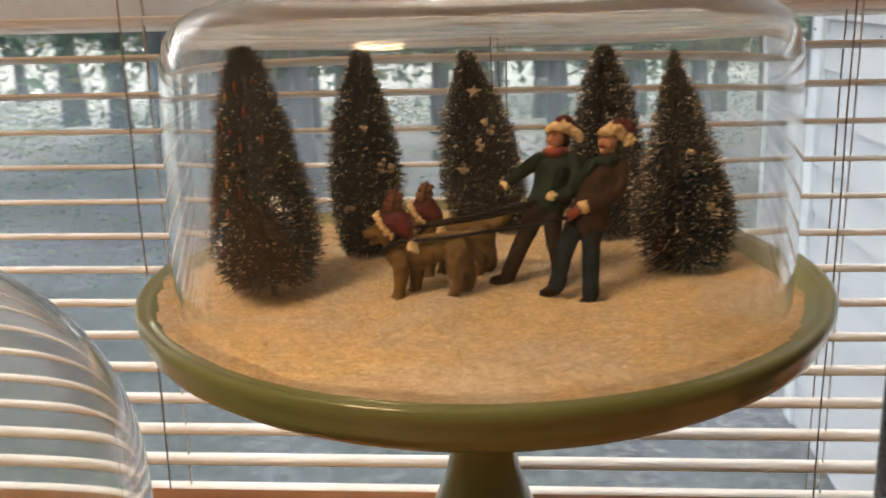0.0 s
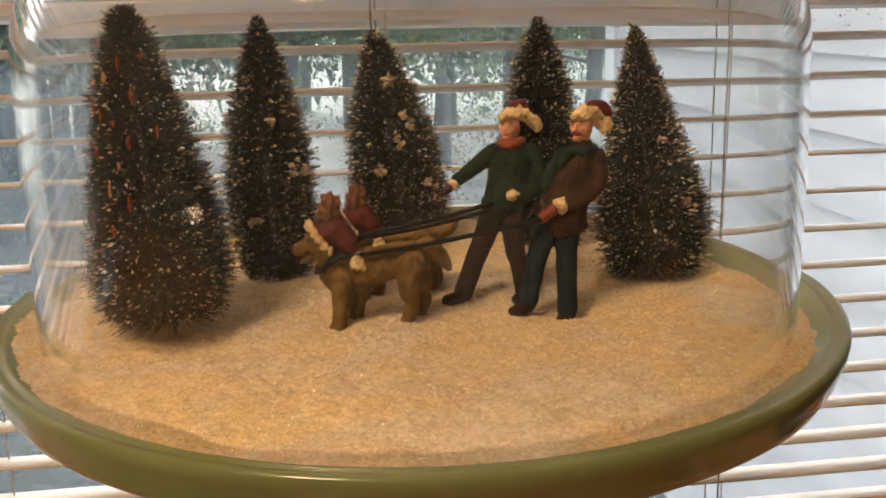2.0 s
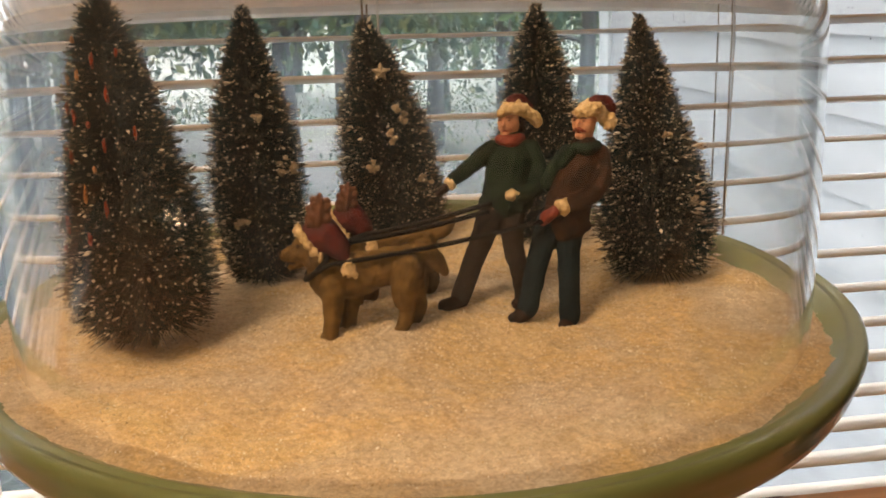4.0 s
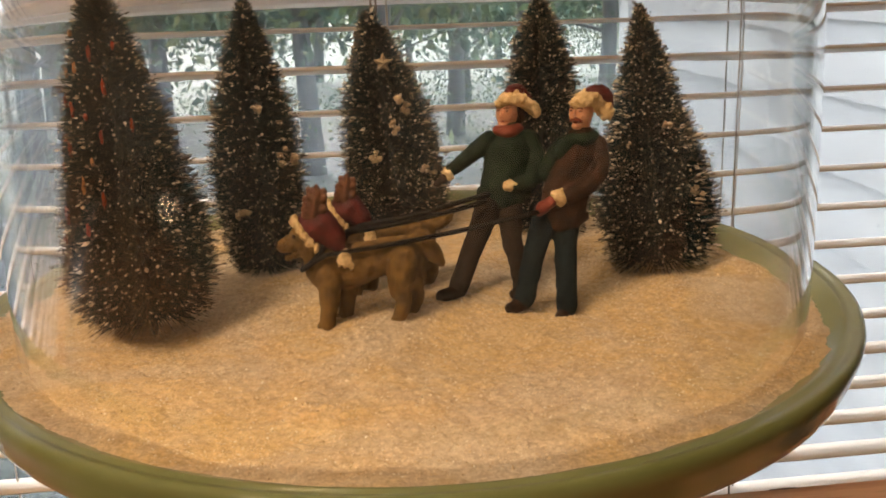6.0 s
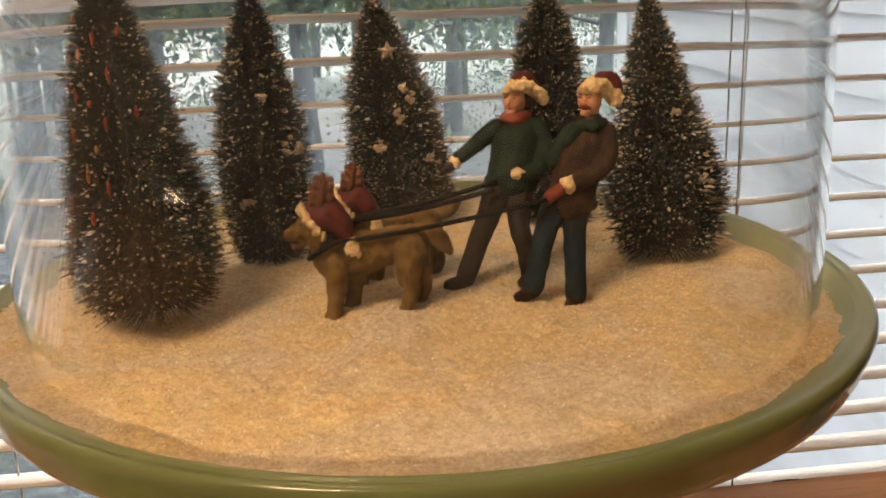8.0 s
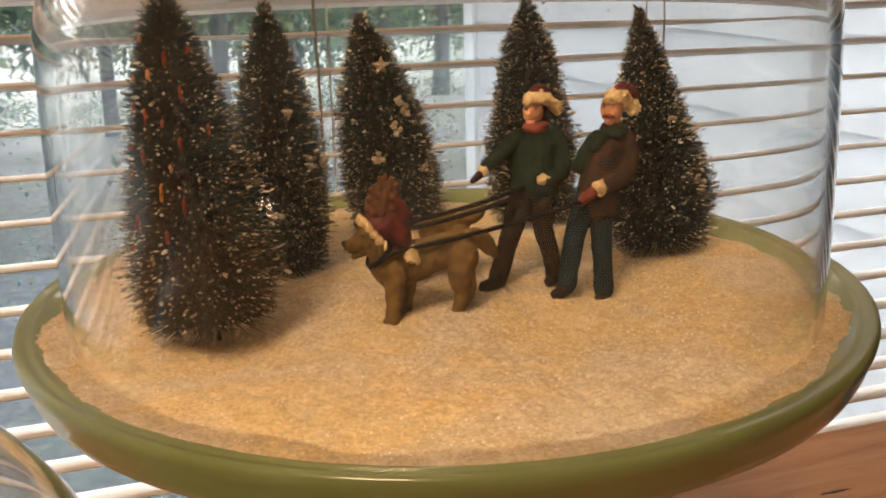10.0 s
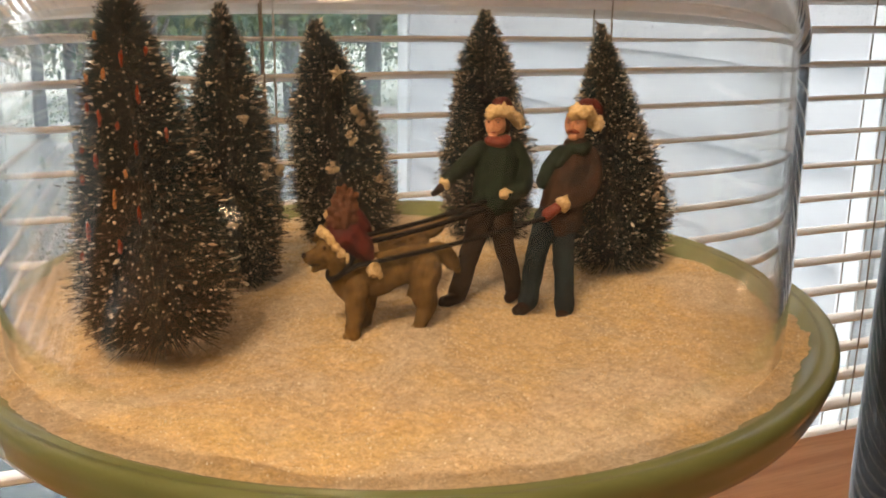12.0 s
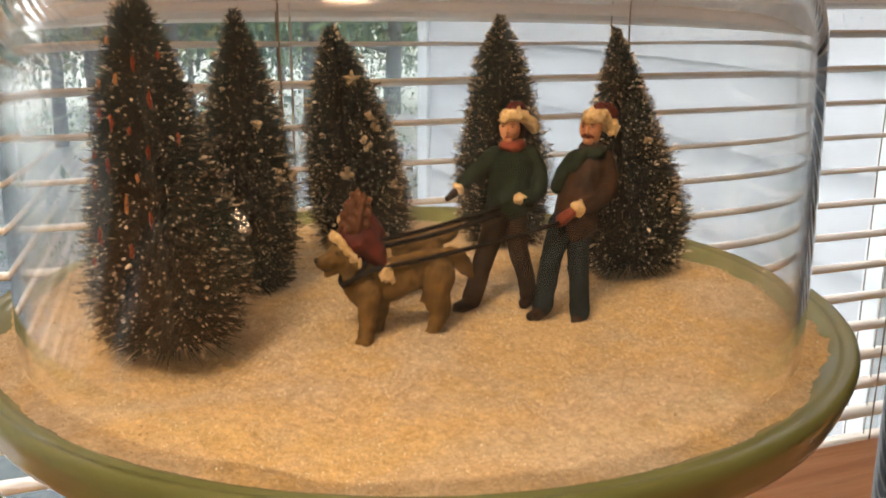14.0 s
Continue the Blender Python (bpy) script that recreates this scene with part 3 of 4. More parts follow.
T4, F4 = brush_tree((0.0530, 0.0530, RIM + 0.003), (0.0500, 0.0540, RIM + 0.0850),
                    ((0, 0.0130), (0.1, 0.0170), (0.3, 0.0185), (0.62, 0.0132), (0.78, 0.0105), (0.90, 0.0062), (1, 0.0018)), 4, 11500, 0.36,
                    "slender green bottle-brush tree with heavy cream frosting")
T5, F5 = brush_tree((0.0775, 0.0010, RIM + 0.0050), (0.0705, 0.0080, RIM + 0.0820),
                    ((0, 0.0140), (0.06, 0.0178), (0.18, 0.0200), (0.34, 0.0172), (0.52, 0.0132), (0.76, 0.0078), (0.90, 0.0042), (1, 0.0015)), 5, 12000, 0.36,
                    "dark bottle-brush tree with a broad skirt and frosted tips")
rng = random.Random(21)
for s, a in ((0.90, -150), (0.84, -100), (0.80, -128), (0.74, -85), (0.70, -160), (0.66, -112), (0.60, -95), (0.56, -140), (0.50, -165), (0.46, -120), (0.42, -100), (0.86, -60), (0.63, -60), (0.36, -150), (0.78, -170), (0.53, -108), (0.33, -118), (0.28, -160), (0.58, -175), (0.68, -135)):
    d = (math.cos(radians(a)), math.sin(radians(a)))
    stuck_blob(T1, F1, s, d, (0.0005, 0.0005, rng.uniform(0.0010, 0.0022)), RED if rng.random() < 0.65 else AMBER, "ornament")
stuck_blob(T3, F3, 0.765, (0.18, -1), 0.0037, CLUMP, "star", True)
for s, d, r in ((0.60, (0.42, -1), 0.0030), (0.50, (0.1, -1), 0.0024), (0.38, (-0.4, -1), 0.0028), (0.30, (0.7, -1), 0.0022)):
    stuck_blob(T3, F3, s, d, (r, r * 0.7, r * 0.8), CLUMP, "frost_clump")
for s, d, r in ((0.42, (0.75, -1), 0.0030), (0.62, (0.2, -1), 0.0020), (0.25, (-0.3, -1), 0.0022)):
    stuck_blob(T2, F2, s, d, (r, r * 0.7, r * 0.8), CLUMP, "frost_clump")
for s, d, r in ((0.55, (0.1, -1), 0.0018), (0.30, (0.5, -1), 0.0020)):
    stuck_blob(T5, F5, s, d, (r, r * 0.7, r * 0.8), CLUMP, "frost_clump")

# ---------------------------------------------------------------- painted resin figurines
def settled(ob, base):
    """Moves a mesh's origin to its foot."""
    ob.data.transform(Matrix.Translation(-Vector(base)))
    ob.location = (base[0], base[1], base[2] + RIM)
    return ob


def fused(g, mats, name, fine_parts=None, voxel=0.00040, lumps=0.00026, pitch=420):
    """One sculpted mesh: the forms of each colour melt into one another and get an uneven, hand-worked skin."""
    out = Geo()
    for k in sorted(set(g.m)):
        faces = [f for f, m in zip(g.f, g.m) if m == k]
        used = sorted({i for f in faces for i in f})
        at = {i: n for n, i in enumerate(used)}
        me = bpy.data.meshes.new("clay")
        me.from_pydata([g.v[i] for i in used], [], [tuple(at[i] for i in f) for f in faces])
        ob = recalc(new("clay", me))
        r = ob.modifiers.new("melt", "REMESH")
        r.mode, r.voxel_size = "VOXEL", voxel
        sm = ob.modifiers.new("soften", "SMOOTH")
        sm.factor, sm.iterations = 0.5, 3
        done = ob.evaluated_get(bpy.context.evaluated_depsgraph_get())
        m2 = done.to_mesh()
        big, fine = (2.4, 2.0) if mats[k] is FUR else (1.0, 1.0)
        verts = [v.co + v.normal * big * (lumps * noise.noise(v.co * pitch * fine) + 0.5 * lumps * noise.noise(v.co * pitch * fine * 2.6)) for v in m2.vertices]
        out.add(verts, [tuple(q.vertices) for q in m2.polygons], k)
        done.to_mesh_clear()
        bpy.data.objects.remove(ob)
        bpy.data.meshes.remove(me)
    if fine_parts:
        for f, k in zip(fine_parts.f, fine_parts.m):
            out.add([fine_parts.v[i] for i in f], [tuple(range(len(f)))], k)
    return out.done(name, mats)


def features(g, centre, facing, whiskers):
    """Brow, eyes, nose and lips of a painted head that looks along a plan direction."""
    d = Vector((*facing, 0)).normalized()
    side, up, c = Vector((-d.y, d.x, 0)), Vector((0, 0, 1)), Vector(centre)
    turn = Matrix((side, d, up)).transposed()
    for k in (-1, 1):
        g.ball(c + d * 0.00275 + side * k * 0.0014 + up * 0.0009, (0.00046, 0.00040, 0.00024), 5, 8, 6, 0, turn)
        g.tube([c + d * 0.0030 + side * k * 0.0006 + up * 0.0015, c + d * 0.0029 + side * k * 0.0014 + up * 0.0018, c + d * 0.0024 + side * k * 0.0021 + up * 0.0015], 0.00013, 5, 3)
    g.limb([c + d * 0.0030 + up * 0.0012, c + d * 0.0036 + up * 0.0002, c + d * 0.0039 - up * 0.0004], [0.00035, 0.0005, 0.0006], 8, 0)
    g.ball(c + d * 0.0020 - up * 0.0032, (0.0016, 0.0014, 0.0012), 0, 10, 7, 0, turn)
    if whiskers:
        g.limb([c + d * 0.0026 + side * 0.0017 - up * 0.0019, c + d * 0.0034 - up * 0.0012, c + d * 0.0026 - side * 0.0017 - up * 0.0019], [0.00035, 0.00062, 0.00035], 8, 8)
    g.ball(c + d * 0.0028 - up * 0.0022, (0.0008, 0.0005, 0.0003), 8, 8, 6, 0, turn)


FIG = [SKIN, COAT_GREEN, COAT_BROWN, TROUSER_BROWN, TROUSER_BLUE, BOOT, FUR, HAT, SCARF]

# the one in the green coat, leaning back on the leads
g = Geo()
g.limb([(0.0055, -0.0215, 0.0040), (0.0085, -0.0208, 0.0044), (0.0112, -0.0200, 0.0048)], [0.0018, 0.0021, 0.0021], 10, 5)
g.limb([(0.0265, -0.0215, 0.0030), (0.0280, -0.0205, 0.0036), (0.0300, -0.0190, 0.0040)], [0.0017, 0.0020, 0.0020], 10, 5)
g.limb([(0.0108, -0.0196, 0.0060), (0.0128, -0.0186, 0.0110), (0.0165, -0.0160, 0.0185), (0.0215, -0.0130, 0.0285)], [0.0029, 0.0029, 0.0032, 0.0042], 12, 3)
g.limb([(0.0290, -0.0192, 0.0050), (0.0282, -0.0184, 0.0110), (0.0268, -0.0160, 0.0185), (0.0265, -0.0128, 0.0285)], [0.0027, 0.0027, 0.0031, 0.0042], 12, 3)
g.ball((0.0245, -0.0122, 0.0290), (0.0068, 0.0050, 0.0042), 3, 14, 8, 0.1)
g.limb([(0.0252, -0.0120, 0.0310), (0.0262, -0.0098, 0.0370), (0.0275, -0.0082, 0.0420), (0.0280, -0.0072, 0.0462)], [0.0062, 0.0058, 0.0060, 0.0042], 16, 1, 1.12)
g.limb([(0.0195, -0.0128, 0.0312), (0.0248, -0.0150, 0.0302), (0.0310, -0.0128, 0.0305)], [0.0022, 0.0026, 0.0022], 8, 1)
g.limb([(0.0222, -0.0076, 0.0452), (0.0180, -0.0084, 0.0425), (0.0145, -0.0092, 0.0400), (0.0108, -0.0102, 0.0378)], [0.0030, 0.0026, 0.0023, 0.0020], 10, 1)
g.limb([(0.0335, -0.0080, 0.0448), (0.0352, -0.0110, 0.0390), (0.0330, -0.0150, 0.0345), (0.0275, -0.0165, 0.0335)], [0.0030, 0.0027, 0.0024, 0.0020], 10, 1)
g.ball((0.0097, -0.0106, 0.0368), (0.0020, 0.0019, 0.0020), 6, 10, 7, 0.4)
g.limb([(0.0082, -0.0110, 0.0355), (0.0060, -0.0114, 0.0338)], [0.0014, 0.0010], 8, 5)
g.ball((0.0262, -0.0172, 0.0338), (0.0021, 0.0017, 0.0019), 6, 10, 7, 0.4)
g.limb([(0.0246, -0.0092, 0.0482), (0.0275, -0.0102, 0.0476), (0.0305, -0.0078, 0.0482)], [0.0017, 0.0021, 0.0017], 10, 8)
g.limb([(0.0277, -0.0068, 0.0470), (0.0277, -0.0062, 0.0500)], [0.0021, 0.0021], 10, 0)
g.ball((0.0275, -0.0062, 0.0528), (0.0032, 0.0033, 0.0042), 0, 14, 10, 0.08)
g.ball((0.0308, -0.0040, 0.0520), (0.0024, 0.0028, 0.0040), 5, 12, 8, 0.3)
g.limb([(0.0250, -0.0080, 0.0556), (0.0282, -0.0086, 0.0568), (0.0318, -0.0066, 0.0560), (0.0352, -0.0052, 0.0538), (0.0362, -0.0050, 0.0524)], [0.0014, 0.0018, 0.0019, 0.0020, 0.0017], 10, 6)
g.ball((0.0292, -0.0042, 0.0562), (0.0040, 0.0036, 0.0028), 6, 12, 8, 0.3)
g.limb([(0.0296, -0.0036, 0.0578), (0.0316, -0.0030, 0.0584), (0.0344, -0.0034, 0.0562)], [0.0026, 0.0021, 0.0013], 10, 7)
h = Geo()
features(h, (0.0275, -0.0062, 0.0528), (-0.6, -0.8), False)
tagged(settled(fused(g, FIG, "figurine", h), (0.018, -0.020, 0.0012)), "painted resin figurine, green coat, brown trousers, red fur-trimmed cap", "figurine", "figurines under the dome")

# the one in the brown coat
g = Geo()
g.limb([(0.0228, -0.0345, 0.0036), (0.0250, -0.0336, 0.0040), (0.0272, -0.0326, 0.0044)], [0.0017, 0.0021, 0.0021], 10, 5)
g.limb([(0.0360, -0.0364, 0.0004), (0.0371, -0.0350, 0.0008), (0.0388, -0.0333, 0.0014)], [0.0017, 0.0020, 0.0021], 10, 5)
g.limb([(0.0270, -0.0326, 0.0056), (0.0284, -0.0316, 0.0110), (0.0305, -0.0302, 0.0185), (0.0345, -0.0286, 0.0285)], [0.0030, 0.0029, 0.0031, 0.0040], 12, 4)
g.limb([(0.0387, -0.0333, 0.0028), (0.0388, -0.0324, 0.0095), (0.0388, -0.0308, 0.0175), (0.0395, -0.0288, 0.0285)], [0.0030, 0.0029, 0.0031, 0.0041], 12, 4)
g.limb([(0.0382, -0.0288, 0.0282), (0.0398, -0.0276, 0.0340), (0.0425, -0.0264, 0.0400), (0.0442, -0.0252, 0.0455), (0.0444, -0.0248, 0.0482)], [0.0060, 0.0059, 0.0057, 0.0050, 0.0034], 16, 2, 1.06)
g.limb([(0.0330, -0.0292, 0.0272), (0.0385, -0.0325, 0.0266), (0.0440, -0.0292, 0.0268)], [0.0018, 0.0022, 0.0018], 8, 2)
g.limb([(0.0482, -0.0262, 0.0455), (0.0478, -0.0300, 0.0400), (0.0438, -0.0335, 0.0362), (0.0385, -0.0345, 0.0345)], [0.0032, 0.0029, 0.0025, 0.0022], 10, 2)
g.limb([(0.0400, -0.0252, 0.0460), (0.0366, -0.0244, 0.0420), (0.0345, -0.0250, 0.0382)], [0.0030, 0.0026, 0.0022], 10, 1)
g.ball((0.0362, -0.0346, 0.0340), (0.0023, 0.0020, 0.0023), 6, 10, 7, 0.4)
g.limb([(0.0338, -0.0342, 0.0326), (0.0318, -0.0336, 0.0308), (0.0312, -0.0330, 0.0296)], [0.0017, 0.0018, 0.0013], 10, 8)
g.limb([(0.0412, -0.0280, 0.0484), (0.0440, -0.0296, 0.0480), (0.0476, -0.0262, 0.0482)], [0.0015, 0.0018, 0.0016], 10, 1)
g.limb([(0.0398, -0.0284, 0.0474), (0.0378, -0.0278, 0.0440)], [0.0018, 0.0014], 8, 1)
g.limb([(0.0445, -0.0250, 0.0485), (0.0446, -0.0246, 0.0515)], [0.0022, 0.0022], 10, 0)
g.ball((0.0443, -0.0248, 0.0544), (0.0033, 0.0034, 0.0043), 0, 14, 10, 0.08)
g.limb([(0.0422, -0.0266, 0.0574), (0.0455, -0.0272, 0.0584), (0.0486, -0.0250, 0.0572), (0.0502, -0.0240, 0.0548)], [0.0016, 0.0020, 0.0020, 0.0018], 10, 6)
g.ball((0.0468, -0.0232, 0.0574), (0.0042, 0.0036, 0.0030), 6, 12, 8, 0.3)
g.limb([(0.0480, -0.0232, 0.0592), (0.0506, -0.0236, 0.0592), (0.0522, -0.0240, 0.0566)], [0.0026, 0.0024, 0.0014], 10, 7)
g.ball((0.0512, -0.0250, 0.0545), (0.0023, 0.0020, 0.0024), 6, 10, 7, 0.5)
h = Geo()
features(h, (0.0443, -0.0248, 0.0544), (-0.72, -0.69), True)
tagged(settled(fused(g, FIG, "figurine", h), (0.034, -0.0335, 0.0005)), "painted resin figurine, brown coat, blue trousers, red fur-trimmed cap", "figurine", "figurines under the dome")


def dog(base, turn, size, tail, label):
    """A standing retriever figurine that faces -x, in a red fur-trimmed hat with antlers and a black collar."""
    g, h = Geo(), Geo()
    g.limb([(-0.0125, 0, 0.0178), (-0.0040, 0, 0.0173), (0.0050, 0, 0.0190), (0.0135, 0, 0.0195)], [0.0062, 0.0066, 0.0056, 0.0058], 16, 0, 0.78)
    g.ball((-0.0128, 0, 0.0168), (0.0048, 0.0046, 0.0062), 0, 14, 10)
    g.limb([(-0.0120, 0, 0.0195), (-0.0152, 0, 0.0225), (-0.0178, 0, 0.0252)], [0.0052, 0.0044, 0.0038], 12, 0, 0.9)
    for y, dx in ((-0.0032, 0.0), (0.0034, 0.0062)):
        g.limb([(-0.0110 + dx, y, 0.0155), (-0.0112 + dx, y, 0.0092), (-0.0119 + dx, y, 0.0048), (-0.0123 + dx, y, 0.0014)], [0.0043, 0.0034, 0.0027, 0.0026], 12, 0)
        g.limb([(-0.0126 + dx, y, 0.0009), (-0.0145 + dx, y, 0.0008)], [0.0019, 0.0015], 8, 0)
    for y, dx in ((-0.0034, 0.0), (0.0034, 0.0052)):
        g.limb([(0.0130 + dx * 0.3, y, 0.0182), (0.0118 + dx * 0.7, y, 0.0118), (0.0126 + dx, y, 0.0066), (0.0108 + dx, y, 0.0014)], [0.0054, 0.0043, 0.0027, 0.0023], 12, 0)
        g.limb([(0.0106 + dx, y, 0.0009), (0.0088 + dx, y, 0.0008)], [0.0018, 0.0014], 8, 0)
    g.limb(tail, [0.0026, 0.0030, 0.0029, 0.0015], 12, 0, 0.75)
    g.ball((-0.0186, 0, 0.0262), (0.0044, 0.0037, 0.0040), 0, 14, 10, 0.06)
    g.limb([(-0.0205, 0, 0.0256), (-0.0252, 0, 0.0244)], [0.0028, 0.0019], 10, 0)
    g.limb([(-0.0200, 0, 0.0226), (-0.0236, 0, 0.0211)], [0.0017, 0.0011], 8, 0)
    h.ball((-0.0268, 0, 0.0252), (0.0008, 0.0011, 0.0009), 4, 8, 6)
    h.ball((-0.0232, 0, 0.0224), (0.0024, 0.0016, 0.0004), 4, 8, 6)
    for y in (-0.0029, 0.0029):
        h.ball((-0.0212, y, 0.0277), (0.0006, 0.0005, 0.0006), 4, 8, 6)
        g.limb([(-0.0170, y, 0.0268), (-0.0158, y * 1.35, 0.0240), (-0.0160, y * 1.35, 0.0218)], [0.0014, 0.0019, 0.0010], 8, 0)
    # fur band across the brow and down the cheeks, drooping hat, bobble on the shoulder
    for i in range(15):
        a = 2 * math.pi * i / 15
        g.ball((-0.0168 - 0.0040 * math.cos(a), 0.0047 * math.sin(a), 0.0266 + 0.0050 * math.cos(a)), (0.0015, 0.0015, 0.0016), 2, 8, 6, 0.5)
    g.limb([(-0.0160, 0, 0.0290), (-0.0128, -0.0006, 0.0298), (-0.0088, -0.0025, 0.0268), (-0.0068, -0.0042, 0.0235)], [0.0049, 0.0054, 0.0040, 0.0017], 14, 1)
    g.ball((-0.0060, -0.0054, 0.0212), (0.0024, 0.0017, 0.0024), 2, 10, 7, 0.6)
    g.ball((-0.0040, -0.0056, 0.0192), (0.0013, 0.0009, 0.0011), 2, 8, 6, 0.5)
    # lumpy antlers
    for y in (-0.0024, 0.0030):
        g.limb([(-0.0140, y, 0.0312), (-0.0146, y * 1.1, 0.0340), (-0.0140, y * 1.2, 0.0368), (-0.0132, y * 1.3, 0.0396)], [0.0022, 0.0022, 0.0020, 0.0014], 10, 3, 0.75)
        for x, k, z, r in ((-0.0172, 1.1, 0.0338, 0.0014), (-0.0166, 1.2, 0.0364, 0.0013), (-0.0113, 1.2, 0.0354, 0.0014), (-0.0110, 1.3, 0.0382, 0.0012), (-0.0154, 1.3, 0.0390, 0.0012), (-0.0120, 1.1, 0.0332, 0.0014)):
            g.limb([(-0.0141, y * k * 0.9, z - 0.0012), (x, y * k, z)], [r * 1.1, r], 8, 3)
    # collar
    ring = [Vector((-0.0150, 0, 0.0214)) + Vector((0.0038, 0, 0.0035)) * math.cos(a) + Vector((0, 0.0050, 0)) * math.sin(a) for a in [2 * math.pi * i / 20 for i in range(21)]]
    h.tube(ring, 0.0009, 8, 5)
    ob = fused(g, [DOG, HAT, FUR, ANTLER, BOOT, LEATHER], "dog_figurine", h)
    ob.location = (base[0], base[1], base[2] + RIM)
    ob.rotation_euler, ob.scale = (0, 0, radians(turn)), (0.88 * size, size, size)
    return tagged(ob, label, "figurine", "dog figurines under the dome")


dog((-0.0166, -0.0345, 0.0026), 2, 0.92, [(0.0165, 0, 0.0230), (0.0202, 0, 0.0222), (0.0234, 0, 0.0195), (0.0258, 0, 0.0166)],
    "golden resin dog figurine in a red hat with antlers, tail hanging")
dog((-0.0090, -0.0085, 0.0018), 0, 0.87, [(0.0160, 0, 0.0232), (0.0200, 0, 0.0236), (0.0230, 0, 0.0252), (0.0256, 0, 0.0274)],
    "golden resin dog figurine in a red hat with antlers, tail raised")


def lead(path, label):
    g = Geo()
    g.tube([(x, y, RIM + z) for x, y, z in path], 0.00072, 6)
    tagged(g.done("dog_lead", LEATHER), label, "dog lead", "leads between the figurines")


def sag(a, b, n=9, drop=0.0008):
    return [(a[0] + (b[0] - a[0]) * i / n, a[1] + (b[1] - a[1]) * i / n, a[2] + (b[2] - a[2]) * i / n - drop * math.sin(math.pi * i / n)) for i in range(n + 1)]


lead([(-0.0322, -0.0375, 0.0190), (-0.0296, -0.0398, 0.0213)] + sag((-0.0258, -0.0402, 0.0234), (0.0308, -0.0340, 0.0300)), "thin black lead from the near dog to the brown coat's mitten")
lead([(-0.0272, -0.0310, 0.0256)] + sag((-0.0225, -0.0290, 0.0258), (0.0190, -0.0190, 0.0300)), "thin black lead from the near dog to the green coat's waist")
lead([(-0.0205, -0.0140, 0.0222)] + sag((-0.0160, -0.0145, 0.0240), (0.0205, -0.0165, 0.0318)), "thin black lead from the far dog to the green coat's waist")

# ---------------------------------------------------------------- other glass on the sill
vase = thing("glass_vase", "tall clear glass cylinder vase with a dark rim, on the sill", "vase", at=(0.1735, -0.0935, 0.0))
g = Geo()
VR, VH = 0.0545, RIM + 0.036
out = [(0.0004, 0.0006), (VR - 0.004, 0.0006), (VR - 0.001, 0.003), (VR, 0.007), (VR, 0.06), (VR - 0.0004, 0.14), (VR, VH - 0.004)]
inn = [(VR - 0.0014, VH - 0.004), (VR - 0.0017, 0.14), (VR - 0.0014, 0.02), (VR - 0.004, 0.010), (0.0004, 0.009)]
g.lathe(out + inn, 128)
o = recalc(g.done("glass_body", GLASS, vase))
o.visible_shadow = False
g = Geo()
g.lathe([(VR - 0.0007 + 0.0022 * math.cos(a), VH - 0.002 + 0.0026 * math.sin(a)) for a in [2 * math.pi * i / 14 for i in range(15)]], 128)
recalc(g.done("rim", DARKRIM, vase, label="dark rounded rim"))

cloche = thing("glass_cloche", "round-topped clear glass bell cloche on a green stand", "glass cloche", at=(-0.1719, -0.1244, 0.0))
CZ, CR = RIM - 0.0349, 0.0806
g = Geo()
arc = [(CR * math.cos(a), CZ + CR * math.sin(a)) for a in [radians(90 * i / 24) for i in range(24)]] + [(0.0004, CZ + CR)]
arc_in = [((CR - 0.0024) * math.cos(a), CZ + (CR - 0.0024) * math.sin(a)) for a in [radians(90 * i / 24) for i in range(24)]] + [(0.0004, CZ + CR - 0.0024)]
lo = 0.120
g.lathe([(CR + 0.001, lo), (CR + 0.001, lo + 0.0006), (CR + 0.001, lo + 0.0012), (CR + 0.0006, lo + 0.03)] + arc + arc_in[::-1] + [(CR - 0.0018, lo + 0.03), (CR - 0.0014, lo + 0.0012), (CR - 0.0014, lo + 0.0006), (CR - 0.0014, lo), (CR + 0.001, lo)], 128)
o = recalc(g.done("glass_bell", GLASS, cloche))
o.visible_shadow = False
small = thing("cake_stand", "small olive green glazed pedestal stand under the bell cloche", "cake stand", at=(-0.1719, -0.1244, 0.0))
g = Geo()
g.lathe(((0.0005, 0.118), (0.083, 0.118), (0.086, 0.1205), (0.0885, 0.120), (0.0892, 0.116), (0.086, 0.110), (0.06, 0.102), (0.022, 0.096), (0.0005, 0.096)), 96)
recalc(g.done("plate", GLAZE, small))
g = Geo()
g.lathe(((0.022, 0.0965), (0.013, 0.085), (0.0125, 0.065), (0.022, 0.035), (0.042, 0.012), (0.048, 0.004), (0.046, 0.0004), (0.0005, 0.0004)), 64)
recalc(g.done("pedestal", GLAZE, small))

# knots in the sill
rng = random.Random(8)
for x, y, a, b in ((0.285, 0.140, 0.012, 0.004), (0.235, 0.205, 0.010, 0.003), (0.24, 0.045, 0.016, 0.0028), (0.20, 0.010, 0.020, 0.003), (0.33, 0.06, 0.012, 0.0025), (-0.4, 0.1, 0.012, 0.005)):
    g = Geo()
    g.ball((x, y, 0.00012), (a * 0.8, b * 0.28, 0.0002), 0, 20, 6, 0.9)
    tagged(g.done("wood_knot", KNOT, sill), "dark knot in the wood")

